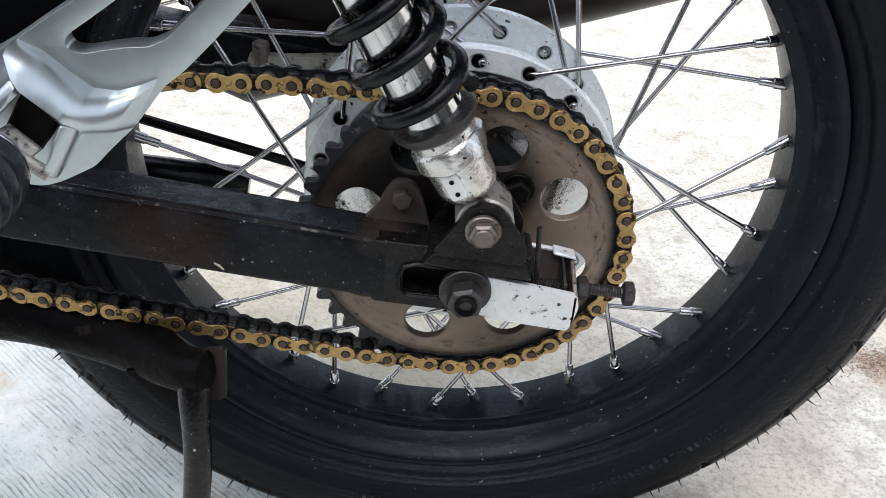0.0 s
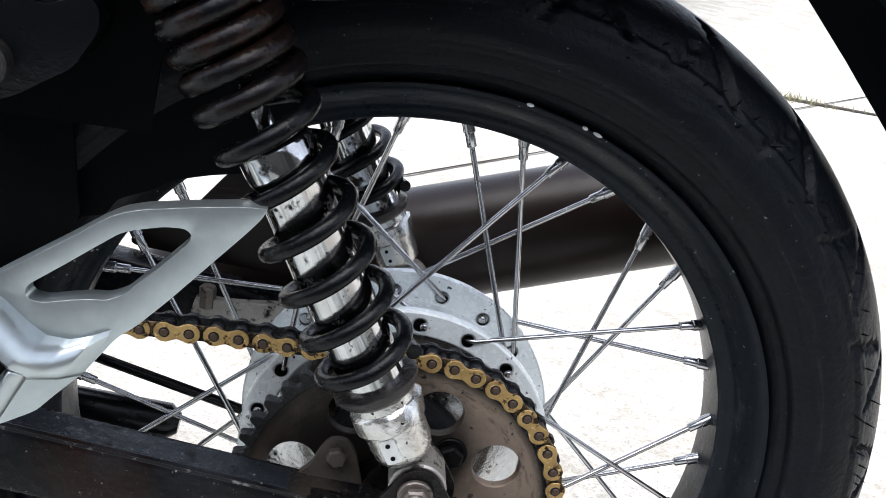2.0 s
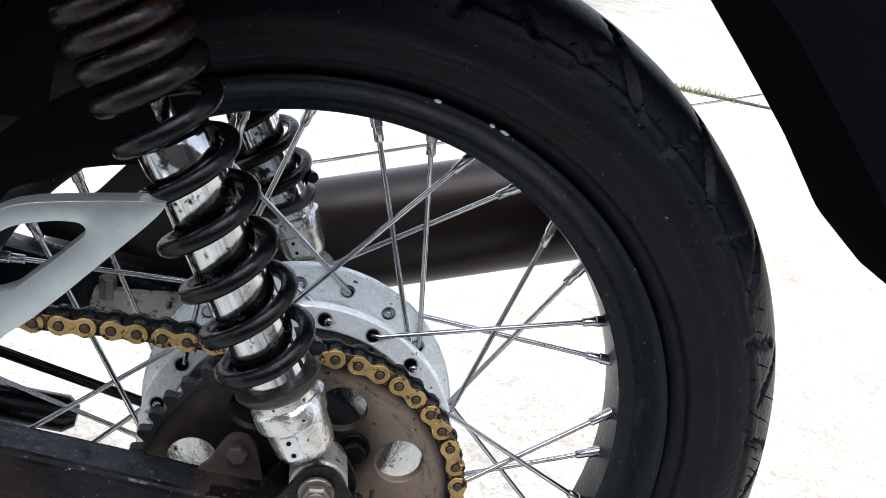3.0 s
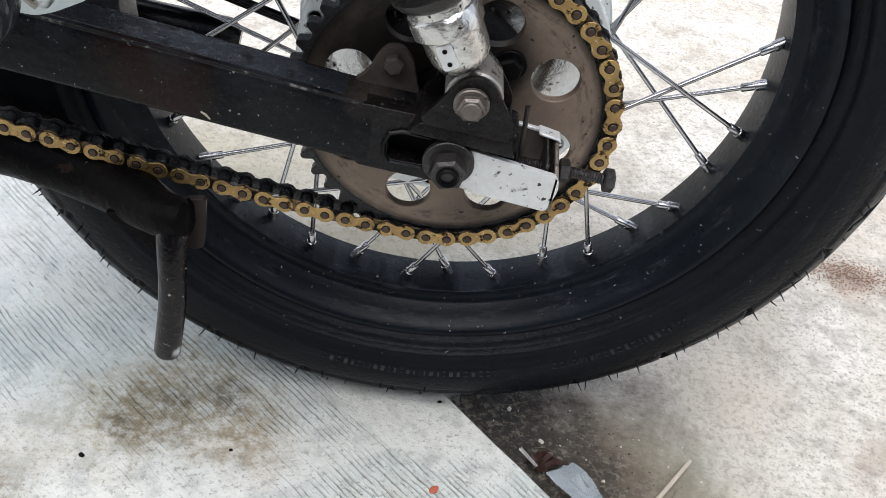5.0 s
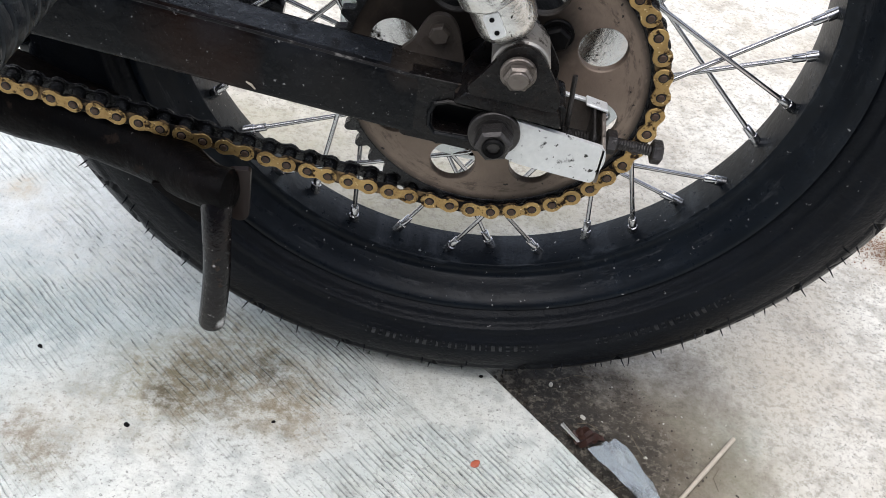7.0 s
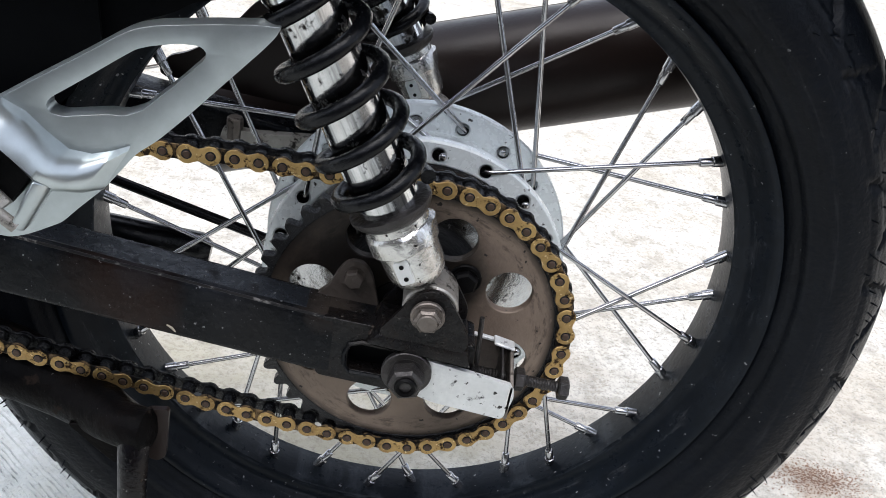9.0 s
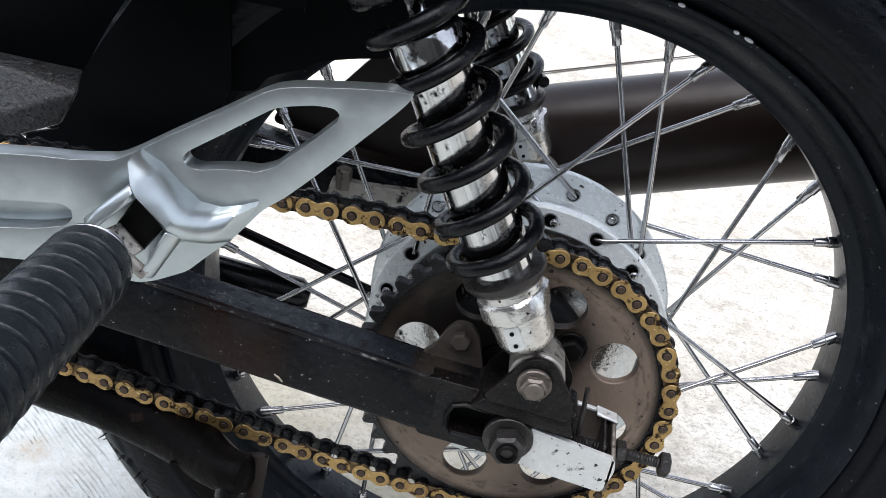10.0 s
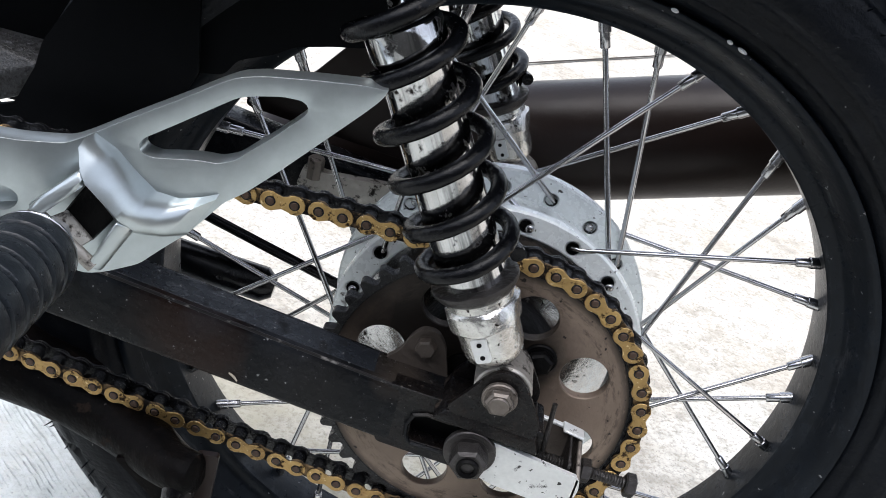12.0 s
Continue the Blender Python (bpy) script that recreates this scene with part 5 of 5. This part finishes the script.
# ---- small details of the bike ----
chips = random.Random(4)
for a, w in ((79.6, 0.0022), (71.4, 0.0018), (69.4, 0.0030)):
    c = Vector((0.2280 * math.cos(radians(a)), WY - 0.0386, 0.2280 * math.sin(radians(a))))
    bm = bmesh.new()
    bmesh.ops.create_icosphere(bm, subdivisions=2, radius=1.0)
    bmesh.ops.transform(bm, matrix=Matrix.Translation(c) @ Matrix.Rotation(-radians(a - 90), 4, "Y") @ Matrix.Diagonal((w, 0.0014, 0.0011, 1)), verts=bm.verts[:])
    part("paint_chip", bm, WHITE, rim)

bm = sweep([(-0.1317, -0.0352, 0.0040), (-0.1290, -0.0354, 0.0026), (-0.1268, -0.0352, 0.0000)], [0.0004, 0.0007, 0.0004], 8)
part("paint_chip", bm, STICK, arm, "small pale gouge in the paint")

spew = random.Random(7)
bm = bmesh.new()
for k in range(240):
    th = math.radians(k * 1.5 + spew.uniform(-0.5, 0.5))
    deg = spew.choice((-62, -58, -70, -50, 58, 64)) + spew.uniform(-4, 4)
    ang = radians(deg)
    r, y = TR - 0.0465 + 0.0465 * math.cos(ang) - 0.002, WY + 0.0545 * math.sin(ang)
    root = Vector((r * math.cos(th), y, r * math.sin(th)))
    if root.z < -H + 0.012:
        continue
    out = Vector((math.cos(ang) * math.cos(th), math.sin(ang), math.cos(ang) * math.sin(th)))
    side = Vector((-math.sin(th), 0, math.cos(th))) * spew.uniform(-0.4, 0.4)
    tip = root + (out + side) * spew.uniform(0.004, 0.0085)
    sweep([root - out * 0.002, root.lerp(tip, 0.5), tip], [0.0007, 0.00055, 0.0002], 5, bm)
part("rubber_spew", bm, RUBBER, tyre)["kind"] = "stuff"

bm = bmesh.new()
for a0, a1 in ((-104, -74), (-64, -40)):
    a = a0
    while a < a1:
        w = spew.uniform(0.12, 0.65)
        for r0, r1 in ((0.2512, 0.2517), (0.2553, 0.2558)) if spew.random() < 0.6 else ((0.2512, 0.2558),):
            y = WY - 0.0545 + 0.0007
            p = [Vector((r * math.cos(radians(q)), y - 0.0010, r * math.sin(radians(q)))) for r, q in ((r0, a), (r0, a + w), (r1, a + w), (r1, a))]
            b = bar(p, [v + Vector((0, 0.003, 0)) for v in p], 0.0)
            join(bm, b)
        a += w + 0.7
part("moulded_lettering", bm, LETTER, tyre, "raised unreadable moulded marks")["kind"] = "stuff"

part("panel_lip", sweep([(-0.0740, -0.0312, 0.2745), (-0.0600, -0.0316, 0.2768), (-0.0450, -0.0318, 0.2796), (-0.0308, -0.0318, 0.2831), (-0.0170, -0.0316, 0.2890), (-0.0053, -0.0312, 0.2945), (0.0248, -0.0310, 0.3080), (0.0539, -0.0310, 0.3240)], 0.0011, 8), BLACK, bike, "thin glossy lip")

bm = bmesh.new()
for k in range(150):
    x = -0.245 + 0.215 * spew.random() ** 0.8
    top = 0.088 + (x + 0.50) / 0.484 * (0.0185 - 0.088)
    s = 0.0002 + 0.0006 * spew.random() ** 3
    b = bmesh.new()
    bmesh.ops.create_icosphere(b, subdivisions=1, radius=s)
    if k % 3:
        m = Matrix.Translation((x, spew.uniform(-0.031, -0.010), top)) @ Matrix.Diagonal((1, 1, 0.5, 1))
    else:
        m = Matrix.Translation((x, -0.0350, top - spew.uniform(0.004, 0.034))) @ Matrix.Diagonal((0.6, 0.5, 0.6, 1))
    join(bm, b, m)
part("dried_drop", bm, DROP, arm, "pale dried drops and grit")["kind"] = "stuff"

# ---- clutter on the ground ----
def scatter(name, label, category, spots, mats, size, z, seed, flat=0.5, group=''):
    rnd = random.Random(seed)
    for x, y, s in spots:
        bm = bmesh.new()
        bmesh.ops.create_icosphere(bm, subdivisions=2, radius=1.0)
        for v in bm.verts:
            v.co *= 1 + 0.35 * noise.noise(v.co * 1.4 + Vector((x * 40, y * 40, seed)))
        m = Matrix.Translation((x, y, z + s * size * flat * 0.7)) @ Matrix.Rotation(rnd.uniform(0, 6), 4, "Z") @ Matrix.Diagonal((s * size, s * size * 0.7, s * size * flat, 1))
        bmesh.ops.transform(bm, matrix=m, verts=bm.verts[:])
        tagged(part(name, bm, mats, at=Matrix()), label, category, group)


LOW = -0.028
scatter("red_scrap", "small red scrap lying on the concrete slab", "litter", [(0.0348, -0.0335, 1.0)], REDBIT, 0.0042, 0.0, 1, 0.25)
scatter("pebble", "tiny dark pebble lying on the concrete slab", "pebble", [(-0.2165, -0.0396, 1.0), (-0.2995, 0.0213, 0.9), (0.036, 0.05, 0.8), (-0.115, -0.02, 0.7)], DARK, 0.0024, 0.0, 2, group="pebbles on the slab")
scatter("pebble", "pale stone chip in the dark dirt beside the slab", "pebble", [(0.0976, 0.0752, 1.0), (0.1085, 0.0640, 0.5), (0.1233, 0.0449, 1.1), (0.1720, 0.0128, 0.9), (0.19, 0.05, 0.5), (0.21, -0.03, 0.5)], STONE, 0.0028, LOW, 3, group="stone chips beside the slab")
bm = sweep([(0.1905, -0.0300, LOW + 0.0050), (0.2190, 0.0065, LOW + 0.0052), (0.2455, 0.0404, LOW + 0.0055)], [0.0016, 0.0019, 0.0017], 8)
tagged(part("stick", bm, STICK, at=Matrix()), "thin pale wooden stick lying on the dirty ground", "stick")


def crumpled(points, nx, ny, lift, seed):
    """A small crumpled sheet between four ground corners."""
    a, b, c, d = [Vector(p) for p in points]
    bm = bmesh.new()
    grid = [[bm.verts.new(a.lerp(b, i / nx).lerp(d.lerp(c, i / nx), j / ny) + Vector((0, 0, lift * (0.55 + noise.noise((i * 0.9, j * 0.9, seed)) + 0.5 * noise.noise((i * 2.1, j * 2.1, seed + 5)))))) for i in range(nx + 1)] for j in range(ny + 1)]
    for j in range(ny):
        for i in range(nx):
            bm.faces.new((grid[j][i], grid[j][i + 1], grid[j + 1][i + 1], grid[j + 1][i]))
    bmesh.ops.solidify(bm, geom=bm.faces[:], thickness=0.0004)
    return bm


bag_mat = bpy.data.materials.new("clear_plastic")
bag_mat.use_nodes = True
pb = bag_mat.node_tree.nodes["Principled BSDF"]
pb.inputs["Base Color"].default_value = (0.74, 0.80, 0.84, 1)
pb.inputs["Roughness"].default_value, pb.inputs["Transmission Weight"].default_value, pb.inputs["IOR"].default_value = 0.12, 0.75, 1.25
bm = crumpled([(0.1196, -0.0044, LOW + 0.022), (0.1479, 0.0200, LOW + 0.009), (0.1800, -0.0250, LOW + 0.004), (0.1620, -0.0480, LOW + 0.020)], 7, 5, 0.007, 2.0)
tagged(part("plastic_bag", bm, bag_mat, at=Matrix(), sharp=25), "small crumpled clear plastic bag beside the slab edge", "bag")
bm = crumpled([(0.1090, 0.0200, LOW + 0.006), (0.1250, 0.0350, LOW + 0.002), (0.1400, 0.0230, LOW + 0.002), (0.1180, 0.0080, LOW + 0.007)], 7, 6, 0.006, 9.0)
tagged(part("dead_leaf", bm, LEAF, at=Matrix(), sharp=25), "curled dark brown leaf in the dirt beside the slab", "leaf")
bm = crumpled([(0.1005, 0.0195, LOW + 0.018), (0.1030, 0.0220, LOW + 0.017), (0.1150, 0.0040, LOW + 0.020), (0.1128, 0.0025, LOW + 0.021)], 6, 2, 0.004, 4.0)
tagged(part("paper_strip", bm, WHITE, at=Matrix(), sharp=25), "thin white paper strip beside the slab edge", "litter")

crumbs = random.Random(12)
bm = bmesh.new()
for k in range(1600):
    x, y = crumbs.gauss(0.455, 0.026), crumbs.gauss(0.308, 0.013)
    s = 0.0003 + 0.0008 * crumbs.random() ** 2
    b = bmesh.new()
    bmesh.ops.create_icosphere(b, subdivisions=1, radius=s)
    lift = 0.006 * math.exp(-((x - 0.455) / 0.024) ** 2 - ((y - 0.308) / 0.012) ** 2)
    join(bm, b, Matrix.Translation((x, y, LOW + s * 0.4 + 0.001 + lift * crumbs.random())) @ Matrix.Diagonal((1, crumbs.uniform(0.5, 1), 0.7, 1)))
tagged(part("rust_grit", bm, GRIT, at=Matrix()), "small heap of rust-brown grit on the yard concrete", "grit", kind="stuff")
bm = bmesh.new()
for k in range(2200):
    u = crumbs.random() ** 1.8
    q = EDGE0 + along * crumbs.uniform(-0.05, 0.26) + across * (0.006 + 0.11 * u)
    s = (0.0004 + 0.0018 * crumbs.random() ** 4) * (1.3 - 0.9 * u)
    b = bmesh.new()
    bmesh.ops.create_icosphere(b, subdivisions=1, radius=s)
    join(bm, b, Matrix.Translation((q.x, q.y, LOW + s * 0.4 + 0.001)) @ Matrix.Rotation(crumbs.uniform(0, 6), 4, "Z") @ Matrix.Diagonal((1, crumbs.uniform(0.4, 1), 0.6, 1)))
tagged(part("dirt_crumbs", bm, DIRT, at=Matrix()), "dark soil crumbs and grit along the slab edge", "dirt", kind="stuff")
bm = bmesh.new()
for k in range(180):
    u = crumbs.random() ** 0.8
    q = EDGE0 + along * crumbs.uniform(-0.06, 0.30) + across * (0.012 + 0.22 * u)
    s = 0.0004 + 0.0011 * crumbs.random() ** 3
    b = bmesh.new()
    bmesh.ops.create_icosphere(b, subdivisions=1, radius=s)
    join(bm, b, Matrix.Translation((q.x, q.y, LOW + s * 0.4 + 0.001)) @ Matrix.Rotation(crumbs.uniform(0, 6), 4, "Z") @ Matrix.Diagonal((1, crumbs.uniform(0.4, 1), 0.6, 1)))
tagged(part("stone_chips", bm, STONE, at=Matrix()), "tiny pale stone chips strewn in the dirt", "gravel", kind="stuff")
bm = bmesh.new()
for k in range(16):
    q = EDGE0 + along * crumbs.uniform(-0.02, 0.26) + across * (0.006 + 0.10 * crumbs.random())
    a, n = crumbs.uniform(0, 6.3), crumbs.uniform(0.004, 0.016)
    d, e = Vector((math.cos(a), math.sin(a), 0)) * n, Vector((-math.sin(a), math.cos(a), 0)) * n * crumbs.uniform(-0.4, 0.4)
    o = Vector((q.x, q.y, LOW + 0.0022))
    sweep([o - d, o + e + Vector((0, 0, crumbs.uniform(0, 0.002))), o + d], crumbs.uniform(0.00015, 0.0003), 5, bm)
tagged(part("dry_fibres", bm, FIBRE, at=Matrix()), "thin dry plant fibres lying in the dirt", "fibres", kind="stuff")

# ---- far things ----
def joint(a, b, w):
    """A dirt-filled joint lying in the yard."""
    a, b = Vector(a), Vector(b)
    side = Vector((-(b - a).y, (b - a).x)).normalized() * w
    bm = bmesh.new()
    n = 24
    rows = []
    for k in range(n + 1):
        p = a.lerp(b, k / n)
        s = side * (1 + 0.5 * noise.noise((k * 0.7, w * 50, 0)))
        rows.append([bm.verts.new((p.x + s.x * q, p.y + s.y * q, LOW + h)) for q, h in ((-1, 0.0045), (-0.3, 0.0055), (0.3, 0.0055), (1, 0.0045))])
    for p, q in zip(rows, rows[1:]):
        for k in range(3):
            bm.faces.new((p[k], p[k + 1], q[k + 1], q[k]))
    tagged(part("yard_joint", bm, DIRT, at=Matrix()), "thin dirt-filled joint between the yard slabs", "joint", kind="structure")


joint((-1.4, 0.17), (2.6, 4.2), 0.0035)
joint((1.05, 3.33), (4.5, 2.7), 0.02)

for x, y, s in ((-1.02, 3.25, 0.05), (-0.93, 3.30, 0.07), (-1.12, 3.32, 0.04), (-1.0, 3.6, 0.06)):
    scatter("rock", "pale rough rock lying on the yard", "rock", [(x, y, 1.0)], STONE, s, LOW - 0.01, 21, 0.7, group="rocks on the yard")
bm = bmesh.new()
tuft = random.Random(5)
for k in range(120):
    x = 1.42 + abs(tuft.gauss(0, 0.12)) * 1.2
    y = 3.24 - (x - 1.49) * 0.18 + tuft.gauss(0, 0.02)
    h = tuft.uniform(0.008, 0.032)
    sweep([(x, y, LOW - 0.003), (x + tuft.uniform(-0.02, 0.02), y + tuft.uniform(-0.02, 0.02), LOW + h)], [0.002, 0.0005], 4, bm)
tagged(part("grass_tufts", bm, GRASS, at=Matrix()), "dry grass growing along a joint in the yard", "grass", kind="stuff")
bm = lathe([(0.0, 0.0), (0.06, 0.0), (0.078, 0.245), (0.083, 0.25), (0.074, 0.25), (0.055, 0.02), (0.0, 0.02)], 32)
bmesh.ops.transform(bm, matrix=Matrix.Rotation(radians(90), 4, "X"), verts=bm.verts[:])
tagged(part("bucket", bm, BLUE, at=Matrix.Translation((1.0, 4.9, LOW))), "bright blue plastic bucket standing by the yard wall", "bucket")
